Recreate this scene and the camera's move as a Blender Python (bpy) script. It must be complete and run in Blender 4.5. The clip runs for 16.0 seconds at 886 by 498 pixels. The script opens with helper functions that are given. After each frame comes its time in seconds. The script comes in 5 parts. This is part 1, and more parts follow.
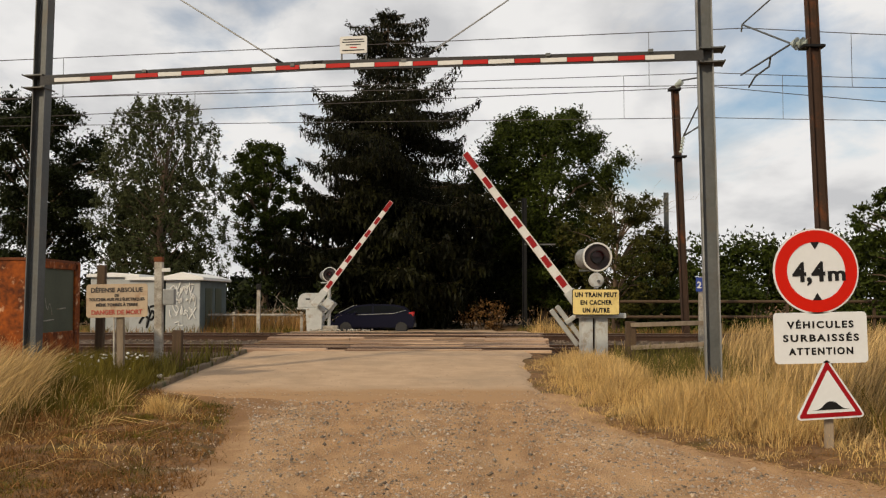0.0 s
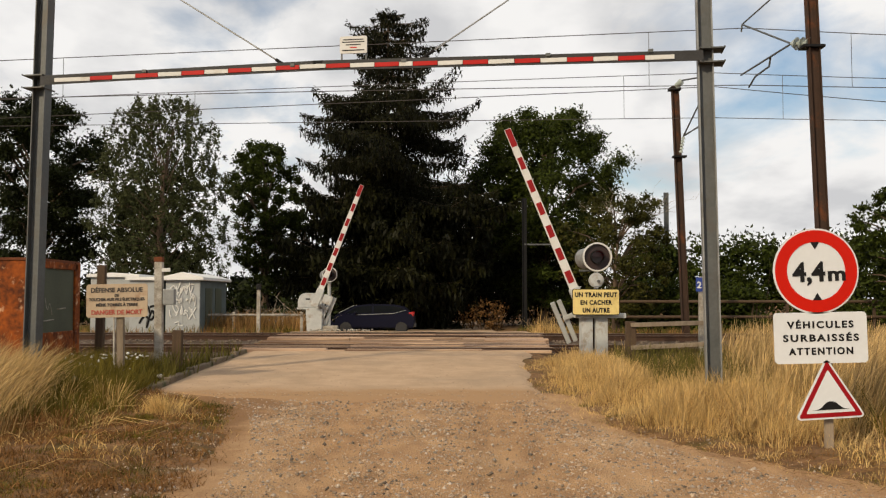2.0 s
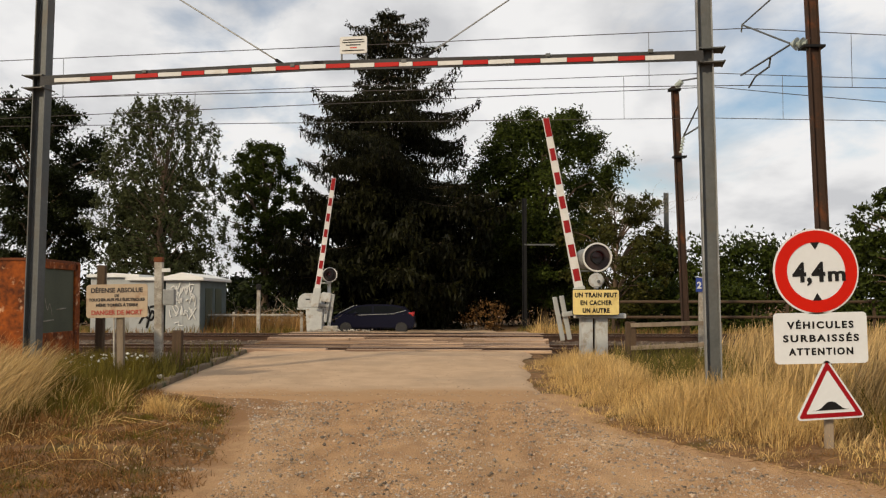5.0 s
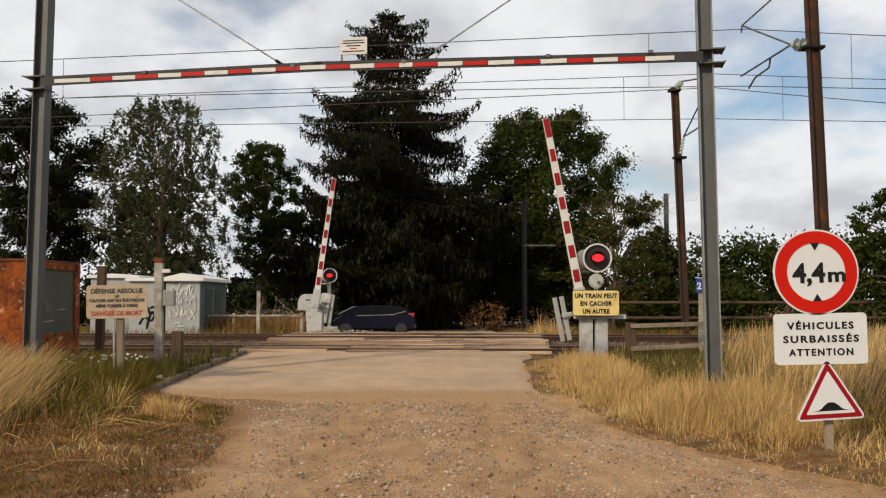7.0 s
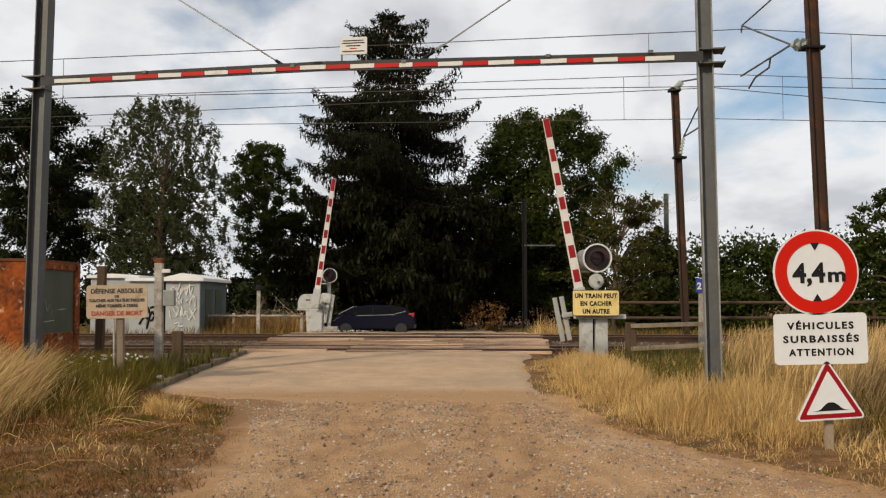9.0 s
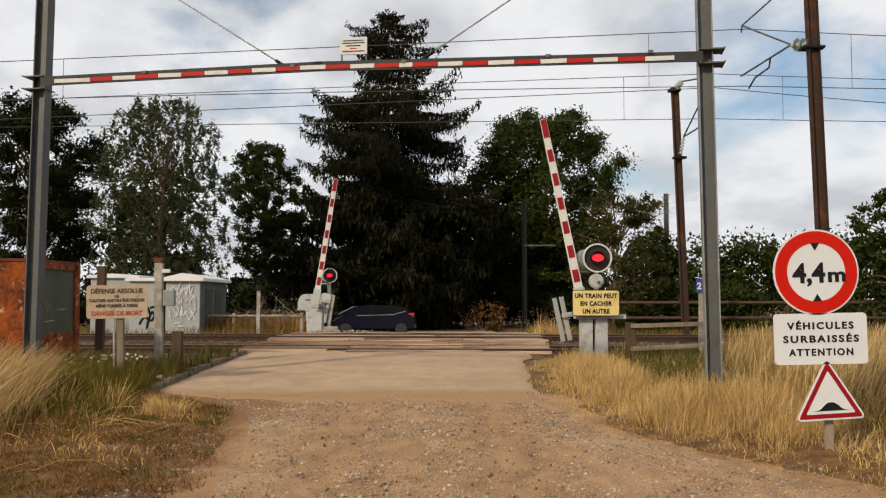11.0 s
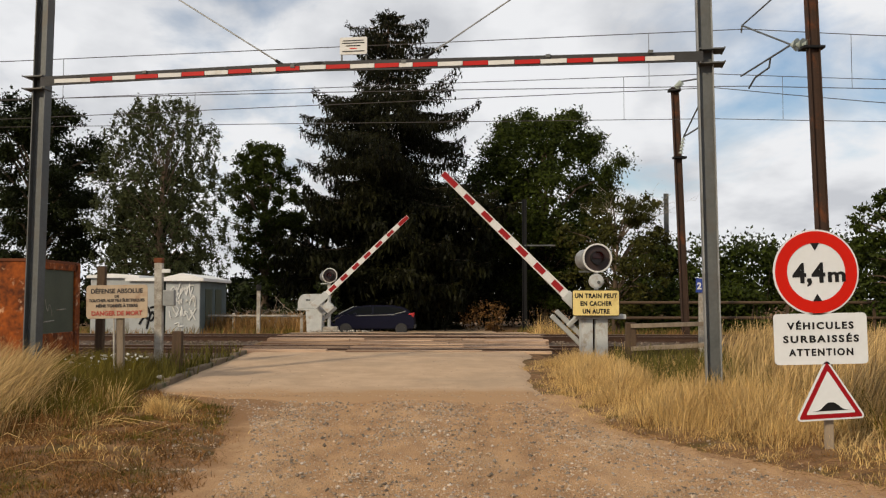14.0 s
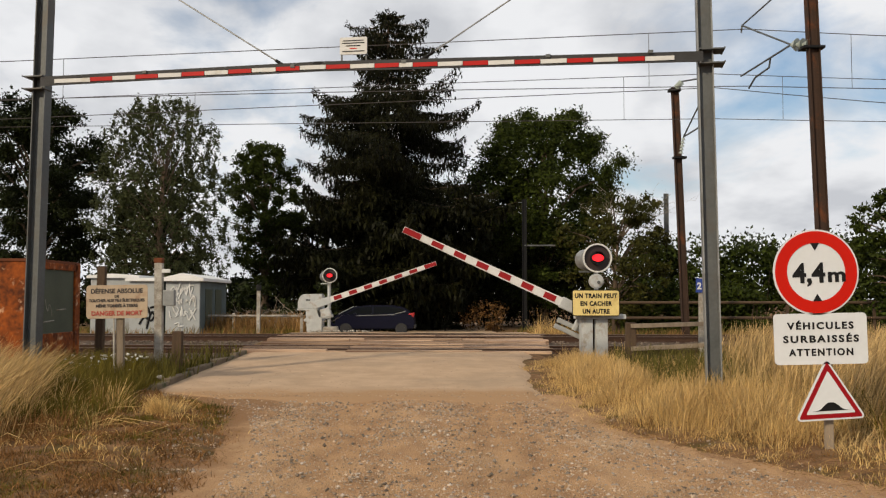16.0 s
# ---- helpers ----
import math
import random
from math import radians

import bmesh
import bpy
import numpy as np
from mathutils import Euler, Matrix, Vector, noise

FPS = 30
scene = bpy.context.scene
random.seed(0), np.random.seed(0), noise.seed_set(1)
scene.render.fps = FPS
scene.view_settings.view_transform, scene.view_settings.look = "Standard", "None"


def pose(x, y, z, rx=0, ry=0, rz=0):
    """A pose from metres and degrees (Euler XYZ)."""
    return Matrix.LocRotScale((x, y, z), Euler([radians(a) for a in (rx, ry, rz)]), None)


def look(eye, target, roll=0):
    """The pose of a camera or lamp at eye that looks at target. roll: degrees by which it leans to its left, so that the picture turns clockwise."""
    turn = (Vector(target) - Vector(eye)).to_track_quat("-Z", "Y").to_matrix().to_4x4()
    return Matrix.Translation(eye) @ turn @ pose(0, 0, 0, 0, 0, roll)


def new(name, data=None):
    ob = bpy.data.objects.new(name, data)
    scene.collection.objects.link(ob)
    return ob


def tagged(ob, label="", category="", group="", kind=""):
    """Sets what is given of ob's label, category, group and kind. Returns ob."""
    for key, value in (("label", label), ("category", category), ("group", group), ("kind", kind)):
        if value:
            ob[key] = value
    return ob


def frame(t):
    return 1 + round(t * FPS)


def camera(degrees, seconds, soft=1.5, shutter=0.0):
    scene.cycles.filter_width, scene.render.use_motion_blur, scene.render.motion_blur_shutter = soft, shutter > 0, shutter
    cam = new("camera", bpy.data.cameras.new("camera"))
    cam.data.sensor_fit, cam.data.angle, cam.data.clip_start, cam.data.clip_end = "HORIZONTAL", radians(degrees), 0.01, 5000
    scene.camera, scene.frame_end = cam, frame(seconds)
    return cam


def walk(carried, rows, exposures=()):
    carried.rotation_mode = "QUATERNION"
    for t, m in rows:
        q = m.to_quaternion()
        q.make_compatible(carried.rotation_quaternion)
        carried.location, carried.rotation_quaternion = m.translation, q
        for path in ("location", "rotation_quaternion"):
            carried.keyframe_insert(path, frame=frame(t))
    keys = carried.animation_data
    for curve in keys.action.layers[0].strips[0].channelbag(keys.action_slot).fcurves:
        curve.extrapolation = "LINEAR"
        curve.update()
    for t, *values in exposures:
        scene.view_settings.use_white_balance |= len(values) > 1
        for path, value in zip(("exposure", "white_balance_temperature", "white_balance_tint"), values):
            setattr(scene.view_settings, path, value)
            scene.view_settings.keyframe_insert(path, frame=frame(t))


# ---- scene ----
cam = camera(50.0, 16.0, soft=1.25)
EYE = (0.0, 0.0, 1.5)


def aim(pitch):
    return look(EYE, (0, 100, 1.5 + 100 * math.tan(radians(pitch))))


walk(cam, [(0, aim(2.96)), (4.4, aim(2.96)), (6.2, aim(3.02)), (16.0, aim(3.02))],
     [(0, -0.30, 6800, 10), (1.0, -0.18, 6800, 10), (4.4, -0.22, 6800, 10), (6.2, -0.26, 6500, 10), (16.0, -0.26, 6500, 10)])

# ---- sky and sun ----
SUN_EL, SUN_AZ = 29.0, 219.0      # degrees; azimuth of the sun, clockwise from the view direction
world = bpy.data.worlds.new("sky")
scene.world = world
world.use_nodes = True
wn, wl = world.node_tree.nodes, world.node_tree.links
wn.clear()


def wnode(kind, **kw):
    n = wn.new(kind)
    for k, v in kw.items():
        n.inputs[k].default_value = v
    return n


sky = wnode("ShaderNodeTexSky")
sky.sky_type, sky.sun_disc = "NISHITA", False
sky.sun_elevation, sky.sun_rotation = radians(SUN_EL), radians(SUN_AZ)
sky.air_density, sky.dust_density = 1.0, 1.2
coord = wnode("ShaderNodeTexCoord")
sep = wnode("ShaderNodeSeparateXYZ")
wl.new(coord.outputs["Generated"], sep.inputs[0])
# the cloud layer is a flat sheet high up: divide by the height
up = wn.new("ShaderNodeMath"); up.operation = "MAXIMUM"; up.inputs[1].default_value = 0.0
wl.new(sep.outputs["Z"], up.inputs[0])
lift = wn.new("ShaderNodeMath"); lift.operation = "ADD"; lift.inputs[1].default_value = 0.30
wl.new(up.outputs[0], lift.inputs[0])
flat = wn.new("ShaderNodeVectorMath"); flat.operation = "DIVIDE"
wl.new(coord.outputs["Generated"], flat.inputs[0])
wl.new(lift.outputs[0], flat.inputs[1])
move = wn.new("ShaderNodeMapping")
move.inputs["Location"].default_value = (3.4, 1.7, 0.0)
move.inputs["Scale"].default_value = (1.0, 0.8, 0.0)
wl.new(flat.outputs[0], move.inputs[0])
big = wnode("ShaderNodeTexNoise", Scale=2.1, Detail=9.0, Roughness=0.55, Distortion=0.3)
wl.new(move.outputs[0], big.inputs["Vector"])
cover = wn.new("ShaderNodeValToRGB")
cover.color_ramp.elements[0].position, cover.color_ramp.elements[1].position = 0.30, 0.47
wl.new(big.outputs["Fac"], cover.inputs[0])
shade = wnode("ShaderNodeTexNoise", Scale=3.2, Detail=7.0, Roughness=0.5)
wl.new(move.outputs[0], shade.inputs["Vector"])
tone = wn.new("ShaderNodeValToRGB")
tone.color_ramp.elements[0].position, tone.color_ramp.elements[1].position = 0.36, 0.56
tone.color_ramp.elements[0].color = (0.69, 0.71, 0.75, 1)
tone.color_ramp.elements[1].color = (1.02, 1.03, 1.05, 1)
wl.new(shade.outputs["Fac"], tone.inputs[0])
dim = wn.new("ShaderNodeVectorMath"); dim.operation = "SCALE"; dim.inputs["Scale"].default_value = 0.125
wl.new(sky.outputs[0], dim.inputs[0])
mixs = wn.new("ShaderNodeMix"); mixs.data_type = "RGBA"
wl.new(cover.outputs[0], mixs.inputs["Factor"])
wl.new(dim.outputs[0], mixs.inputs["A"])
wl.new(tone.outputs[0], mixs.inputs["B"])
bg = wnode("ShaderNodeBackground", Strength=1.0)
wl.new(mixs.outputs["Result"], bg.inputs[0])
wout = wn.new("ShaderNodeOutputWorld")
wl.new(bg.outputs[0], wout.inputs[0])

sun = new("sun", bpy.data.lights.new("sun", "SUN"))
sun.data.energy, sun.data.angle, sun.data.color = 3.9, radians(2.5), (1.0, 0.84, 0.61)
_el, _az = radians(SUN_EL), radians(SUN_AZ)
SUN_DIR = Vector((math.sin(_az) * math.cos(_el), math.cos(_az) * math.cos(_el), math.sin(_el)))
sun.matrix_world = look(SUN_DIR * 50, (0, 0, 0))

# ---- materials ----


def mat(name, base, second=None, rough=0.8, metal=0.0, scale=4.0, fine=40.0, bump=0.2, amount=0.5,
        stain=None, stain_scale=1.2, stain_cut=(0.52, 0.66), spread=0.0, dist=0.01, island=False, stretch=(1, 1, 1)):
    """Base colour broken by a coarse and a fine noise, stains on top, relief from the fine noise; spread: difference from piece to piece."""
    m = bpy.data.materials.new(name)
    m.use_nodes = True
    n, l = m.node_tree.nodes, m.node_tree.links
    b = n["Principled BSDF"]
    second = second or tuple(c * 0.7 for c in base)
    tc = n.new("ShaderNodeTexCoord")
    geo = n.new("ShaderNodeNewGeometry")
    mp = n.new("ShaderNodeMapping")
    mp.inputs["Scale"].default_value = stretch
    l.new(tc.outputs["Object"], mp.inputs[0])
    n1, n2 = n.new("ShaderNodeTexNoise"), n.new("ShaderNodeTexNoise")
    n1.inputs["Scale"].default_value, n2.inputs["Scale"].default_value = scale, fine
    n1.inputs["Detail"].default_value, n2.inputs["Detail"].default_value = 5, 4
    l.new(mp.outputs[0], n1.inputs["Vector"]); l.new(mp.outputs[0], n2.inputs["Vector"])
    add = n.new("ShaderNodeMath"); add.operation = "MULTIPLY_ADD"
    add.inputs[1].default_value, add.inputs[2].default_value = 0.6, 0.0
    l.new(n1.outputs["Fac"], add.inputs[0])
    add2 = n.new("ShaderNodeMath"); add2.operation = "MULTIPLY_ADD"; add2.inputs[1].default_value = 0.4
    l.new(n2.outputs["Fac"], add2.inputs[0]); l.new(add.outputs[0], add2.inputs[2])
    ramp = n.new("ShaderNodeMapRange")
    ramp.inputs["From Min"].default_value, ramp.inputs["From Max"].default_value = 0.5 - 0.3 + amount * 0.2, 0.8 - amount * 0.2
    l.new(add2.outputs[0], ramp.inputs[0])
    mx = n.new("ShaderNodeMix"); mx.data_type = "RGBA"
    l.new(ramp.outputs[0], mx.inputs["Factor"])
    mx.inputs["A"].default_value, mx.inputs["B"].default_value = (*second, 1), (*base, 1)
    col = mx.outputs["Result"]
    if stain:
        n3 = n.new("ShaderNodeTexNoise")
        n3.inputs["Scale"].default_value, n3.inputs["Detail"].default_value = stain_scale, 8
        n3.inputs["Roughness"].default_value = 0.65
        l.new(mp.outputs[0], n3.inputs["Vector"])
        r3 = n.new("ShaderNodeMapRange")
        r3.inputs["From Min"].default_value, r3.inputs["From Max"].default_value = stain_cut
        l.new(n3.outputs["Fac"], r3.inputs[0])
        m3 = n.new("ShaderNodeMix"); m3.data_type = "RGBA"
        l.new(r3.outputs[0], m3.inputs["Factor"]); l.new(col, m3.inputs["A"])
        m3.inputs["B"].default_value = (*stain, 1)
        col = m3.outputs["Result"]
    if spread:
        hs = n.new("ShaderNodeHueSaturation")
        vr = n.new("ShaderNodeMapRange")
        vr.inputs["To Min"].default_value, vr.inputs["To Max"].default_value = 1 - spread, 1 + spread
        if island:
            l.new(geo.outputs["Random Per Island"], vr.inputs[0])
        else:
            oi = n.new("ShaderNodeObjectInfo")
            l.new(oi.outputs["Random"], vr.inputs[0])
        l.new(vr.outputs[0], hs.inputs["Value"]); l.new(col, hs.inputs["Color"])
        col = hs.outputs[0]
    l.new(col, b.inputs["Base Color"])
    b.inputs["Roughness"].default_value, b.inputs["Metallic"].default_value = rough, metal
    b.inputs["Specular IOR Level"].default_value = 0.15
    if bump:
        bp = n.new("ShaderNodeBump")
        bp.inputs["Strength"].default_value, bp.inputs["Distance"].default_value = bump, dist
        l.new(n2.outputs["Fac"], bp.inputs["Height"]); l.new(bp.outputs[0], b.inputs["Normal"])
    return m


def leaf_mat(name, base, second, spread=0.45, through_light=0.25):
    m = mat(name, base, second, rough=0.55, scale=0.25, fine=2.0, bump=0, spread=spread, island=True)
    n, l = m.node_tree.nodes, m.node_tree.links
    b = n["Principled BSDF"]
    b.inputs["Specular IOR Level"].default_value = 0.08
    tr = n.new("ShaderNodeBsdfTranslucent")
    l.new(b.inputs["Base Color"].links[0].from_socket, tr.inputs[0])
    ms = n.new("ShaderNodeMixShader")
    ms.inputs[0].default_value = through_light
    l.new(b.outputs[0], ms.inputs[1]); l.new(tr.outputs[0], ms.inputs[2])
    l.new(ms.outputs[0], n["Material Output"].inputs[0])
    return m


def plain(name, base, rough=0.6, metal=0.0, emit=0.0):
    m = bpy.data.materials.new(name)
    m.use_nodes = True
    b = m.node_tree.nodes["Principled BSDF"]
    b.inputs["Base Color"].default_value = (*base, 1)
    b.inputs["Roughness"].default_value, b.inputs["Metallic"].default_value = rough, metal
    if emit:
        b.inputs["Emission Color"].default_value, b.inputs["Emission Strength"].default_value = (*base, 1), emit
    return m


M_SOIL = mat("dry_soil", (0.25, 0.135, 0.062), (0.10, 0.055, 0.026), 0.95, scale=5, fine=28, bump=0.9, dist=0.03, amount=0.85, stain=(0.10, 0.07, 0.022), stain_scale=1.9, stain_cut=(0.48, 0.66))
M_GRAVEL = mat("gravel_track", (0.49, 0.295, 0.148), (0.30, 0.172, 0.087), 0.95, scale=4, fine=85, amount=0.95, bump=1.0, dist=0.03, stain=(0.48, 0.315, 0.175), stain_scale=0.8, stain_cut=(0.5, 0.72), stretch=(1, 0.4, 1))
M_ROAD = mat("worn_asphalt", (0.45, 0.317, 0.205), (0.36, 0.25, 0.158), 0.92, scale=2.6, fine=110, amount=1.0, bump=0.5, stain=(0.29, 0.215, 0.145), stain_scale=0.5, stain_cut=(0.5, 0.75))


def dust_over(m, colour, y0, y1, axis="Y"):
    """Dirt trodden over a surface, thick at y0 and gone, raggedly, at y1."""
    n, l = m.node_tree.nodes, m.node_tree.links
    b = n["Principled BSDF"]
    tc, sx = n.new("ShaderNodeTexCoord"), n.new("ShaderNodeSeparateXYZ")
    l.new(tc.outputs["Object"], sx.inputs[0])
    r = n.new("ShaderNodeMapRange")
    r.inputs["From Min"].default_value, r.inputs["From Max"].default_value = y0, y1
    r.inputs["To Min"].default_value, r.inputs["To Max"].default_value = 1.0, 0.0
    l.new(sx.outputs[axis], r.inputs[0])
    nz = n.new("ShaderNodeTexNoise")
    nz.inputs["Scale"].default_value, nz.inputs["Detail"].default_value, nz.inputs["Roughness"].default_value = 1.3, 9, 0.7
    l.new(tc.outputs["Object"], nz.inputs["Vector"])
    a = n.new("ShaderNodeMath"); a.operation = "ADD"
    l.new(r.outputs[0], a.inputs[0]); l.new(nz.outputs["Fac"], a.inputs[1])
    c = n.new("ShaderNodeMapRange")
    c.inputs["From Min"].default_value, c.inputs["From Max"].default_value = 0.68, 1.0
    l.new(a.outputs[0], c.inputs[0])
    mx = n.new("ShaderNodeMix"); mx.data_type = "RGBA"
    l.new(c.outputs[0], mx.inputs["Factor"])
    l.new(b.inputs["Base Color"].links[0].from_socket, mx.inputs["A"])
    mx.inputs["B"].default_value = (*colour, 1)
    l.new(mx.outputs["Result"], b.inputs["Base Color"])


dust_over(M_ROAD, (0.33, 0.20, 0.103), 13.1, 15.0)
dust_over(M_GRAVEL, (0.25, 0.138, 0.066), -3.3, -1.5, "X")
M_STONE = mat("pale_stone", (0.47, 0.37, 0.27), (0.22, 0.145, 0.09), 0.9, scale=3, fine=60, bump=0.3, spread=0.5, island=True)
M_BALLAST = mat("ballast", (0.13, 0.095, 0.07), (0.06, 0.045, 0.035), 0.95, scale=9, fine=40, bump=1.0, dist=0.05)
M_RAIL = mat("rusty_rail", (0.075, 0.04, 0.026), (0.04, 0.024, 0.017), 0.7, metal=0.2, scale=5, fine=60)
M_RAILTOP = mat("polished_rail", (0.20, 0.16, 0.13), None, 0.45, metal=0.8, scale=5, fine=60, bump=0.05)
M_PLANK = mat("deck_plank", (0.38, 0.26, 0.175), (0.15, 0.095, 0.065), 0.85, scale=6, fine=30, bump=0.5, amount=1.0, spread=0.4, stretch=(0.08, 2.5, 1))
M_SLEEPER = mat("sleeper_timber", (0.12, 0.085, 0.06), (0.06, 0.045, 0.03), 0.9, scale=4, fine=30, spread=0.2)
M_STEEL = mat("galvanised_steel", (0.12, 0.125, 0.125), (0.075, 0.08, 0.08), 0.55, metal=0.35, scale=2, fine=20, bump=0.1, stain=(0.10, 0.09, 0.08), stain_scale=1.5)
M_STEEL_L = mat("pale_steel", (0.42, 0.43, 0.42), (0.30, 0.31, 0.31), 0.5, metal=0.4, scale=2, fine=20, bump=0.1)
# mid-grey steel; also paints the sunlit flanges of the right gantry post
M_FLANGE = mat("lit_flange_grey_steel", (0.27, 0.275, 0.27), (0.17, 0.175, 0.175), 0.5, metal=0.3, scale=2, fine=20, bump=0.1, stain=(0.12, 0.11, 0.10), stain_scale=1.5)
M_RED = mat("red_film", (0.42, 0.012, 0.010), (0.34, 0.010, 0.008), 0.5, scale=4, fine=40, bump=0.05)
M_REDARM = mat("dark_red_film", (0.27, 0.012, 0.014), (0.21, 0.010, 0.012), 0.5, scale=4, fine=40, bump=0.05)
M_WHITE = mat("white_enamel", (0.60, 0.60, 0.59), (0.50, 0.50, 0.485), 0.5, scale=2, fine=25, bump=0.05, stain=(0.42, 0.38, 0.32), stain_scale=2.3, stain_cut=(0.54, 0.75))
M_SIGNRED = mat("sign_red", (0.48, 0.010, 0.002), (0.43, 0.008, 0.002), 0.4, scale=3, fine=25, bump=0.03)
M_TRIRED = mat("dark_sign_red", (0.27, 0.006, 0.010), (0.22, 0.005, 0.008), 0.4, scale=3, fine=25, bump=0.03)
M_SIGNWHITE = mat("sign_white", (0.60, 0.62, 0.64), (0.54, 0.56, 0.575), 0.4, scale=3, fine=30, bump=0.03)
M_BLACK = mat("black_paint", (0.007, 0.007, 0.008), (0.012, 0.012, 0.012), 0.6, scale=8, fine=60, bump=0.05)
M_YELLOW = mat("yellow_enamel", (0.68, 0.54, 0.22), (0.60, 0.47, 0.19), 0.5, scale=3, fine=30, bump=0.05, stain=(0.5, 0.37, 0.14), stain_scale=4)
M_MACHINE = mat("grey_white_paint", (0.46, 0.475, 0.47), (0.32, 0.33, 0.33), 0.55, scale=4, fine=40, bump=0.1, stain=(0.27, 0.23, 0.18), stain_scale=3.5)
M_CONCRETE = mat("weathered_concrete", (0.42, 0.395, 0.35), (0.19, 0.17, 0.14), 0.9, amount=0.85, scale=9, fine=70, bump=0.4, stain=(0.2, 0.16, 0.12), stain_scale=3)
M_TIMBER = mat("grey_timber", (0.30, 0.24, 0.18), (0.17, 0.13, 0.09), 0.9, scale=4, fine=40, bump=0.5, stretch=(3, 3, 0.4), spread=0.2)
M_DARKWOOD = mat("dark_timber", (0.10, 0.065, 0.04), (0.05, 0.035, 0.025), 0.9, scale=4, fine=40, bump=0.5, stretch=(3, 3, 0.4))
M_RUSTMAST = mat("rusted_mast", (0.062, 0.036, 0.026), (0.035, 0.024, 0.018), 0.85, metal=0.1, scale=2.5, fine=30, bump=0.3, stain=(0.19, 0.06, 0.02), stain_scale=1.1, stain_cut=(0.55, 0.7))
M_RUST = mat("rust_sheet", (0.30, 0.075, 0.014), (0.075, 0.024, 0.011), 0.9, amount=0.9, scale=3, fine=14, bump=0.3, stain=(0.50, 0.32, 0.19), stain_scale=4.5, stain_cut=(0.58, 0.66))
M_RUSTDARK = mat("dark_rust", (0.16, 0.05, 0.02), (0.08, 0.03, 0.015), 0.9, scale=3, fine=30, bump=0.3)
M_OLIVE = mat("olive_panel", (0.085, 0.095, 0.065), (0.05, 0.058, 0.042), 0.5, scale=1.5, fine=30, bump=0.1)
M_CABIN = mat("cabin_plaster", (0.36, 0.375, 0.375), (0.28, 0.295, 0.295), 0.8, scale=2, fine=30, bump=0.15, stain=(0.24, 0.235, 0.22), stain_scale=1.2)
# cabin walls turned from the sun: their shade is put into this darker colour
M_CABIN_SHADED = mat("shaded_grey_green_wall", (0.11, 0.135, 0.135), (0.07, 0.085, 0.085), 0.7, scale=2, fine=30, bump=0.1)
M_ROOF = mat("cabin_roof", (0.70, 0.70, 0.69), (0.60, 0.60, 0.58), 0.7, scale=2, fine=30, bump=0.1)
M_WIRE = plain("copper_wire", (0.09, 0.085, 0.085), 0.6, 0.3)
M_INSUL = plain("glass_insulator", (0.32, 0.36, 0.33), 0.15)
M_CHANNEL = mat("dark_channel", (0.05, 0.05, 0.052), (0.03, 0.03, 0.03), 0.6, metal=0.2, scale=3, fine=30, bump=0.1)
M_FLOWER = plain("white_petals", (0.75, 0.74, 0.7), 0.7)
M_CAR = plain("dark_blue_car_paint", (0.002, 0.0025, 0.012), 0.35, 0.0)
M_CAR.node_tree.nodes["Principled BSDF"].inputs["Specular IOR Level"].default_value = 0.2
M_GLASS = plain("dark_car_glass", (0.008, 0.010, 0.012), 0.06)
M_GLASS.node_tree.nodes["Principled BSDF"].inputs["Specular IOR Level"].default_value = 0.12
M_RUBBER = plain("tyre_rubber", (0.02, 0.02, 0.02), 0.8)
M_RIM = plain("alloy_rim", (0.015, 0.015, 0.017), 0.4)
M_TAILRED = plain("tail_lamp_red", (0.35, 0.02, 0.02), 0.2)
M_BLUE = plain("blue_enamel", (0.015, 0.04, 0.22), 0.4)
M_LAMPRED = plain("lit_red_lamp", (1.0, 0.012, 0.02), 0.4, 0, 1.5)
M_SCREEN = plain("brown_red_screen", (0.022, 0.010, 0.009), 0.5)
M_DARKLENS = plain("unlit_red_lens", (0.03, 0.008, 0.008), 0.25)
M_BARK = mat("bark", (0.14, 0.10, 0.07), (0.07, 0.05, 0.035), 0.95, scale=3, fine=20, bump=0.6, stretch=(3, 3, 0.6))
M_TWIG = mat("dead_twigs", (0.42, 0.36, 0.29), (0.25, 0.2, 0.15), 0.9, scale=3, fine=20)
# near black: the deep shade under the trees is put into this colour
M_FIR_SHADED = leaf_mat("fir_and_shaded_thicket", (0.013, 0.0135, 0.0036), (0.006, 0.0066, 0.002), 0.6, 0.04)
M_LEAF = leaf_mat("green_leaves", (0.042, 0.056, 0.008), (0.018, 0.026, 0.005), 0.6, 0.2)
M_LEAF_GREY = leaf_mat("grey_willow_leaves", (0.085, 0.095, 0.040), (0.038, 0.045, 0.018), 0.5, 0.25)
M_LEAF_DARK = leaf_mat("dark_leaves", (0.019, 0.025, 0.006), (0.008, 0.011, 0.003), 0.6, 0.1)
M_LEAF_YEL = leaf_mat("yellowish_leaves", (0.075, 0.068, 0.013), (0.026, 0.030, 0.008), 0.5, 0.2)
M_STRAW = leaf_mat("dry_straw", (0.66, 0.47, 0.20), (0.45, 0.28, 0.10), 0.45, 0.35)
M_STRAW_P = leaf_mat("pale_straw", (0.56, 0.40, 0.19), (0.36, 0.235, 0.095), 0.5, 0.3)
M_GREEN = leaf_mat("green_grass", (0.135, 0.115, 0.025), (0.06, 0.055, 0.013), 0.55, 0.3)
M_DULL = leaf_mat("dull_brown_grass", (0.20, 0.108, 0.038), (0.085, 0.045, 0.018), 0.6, 0.2)
M_RUSSET = leaf_mat("russet_grass", (0.27, 0.135, 0.046), (0.11, 0.055, 0.02), 0.55, 0.25)
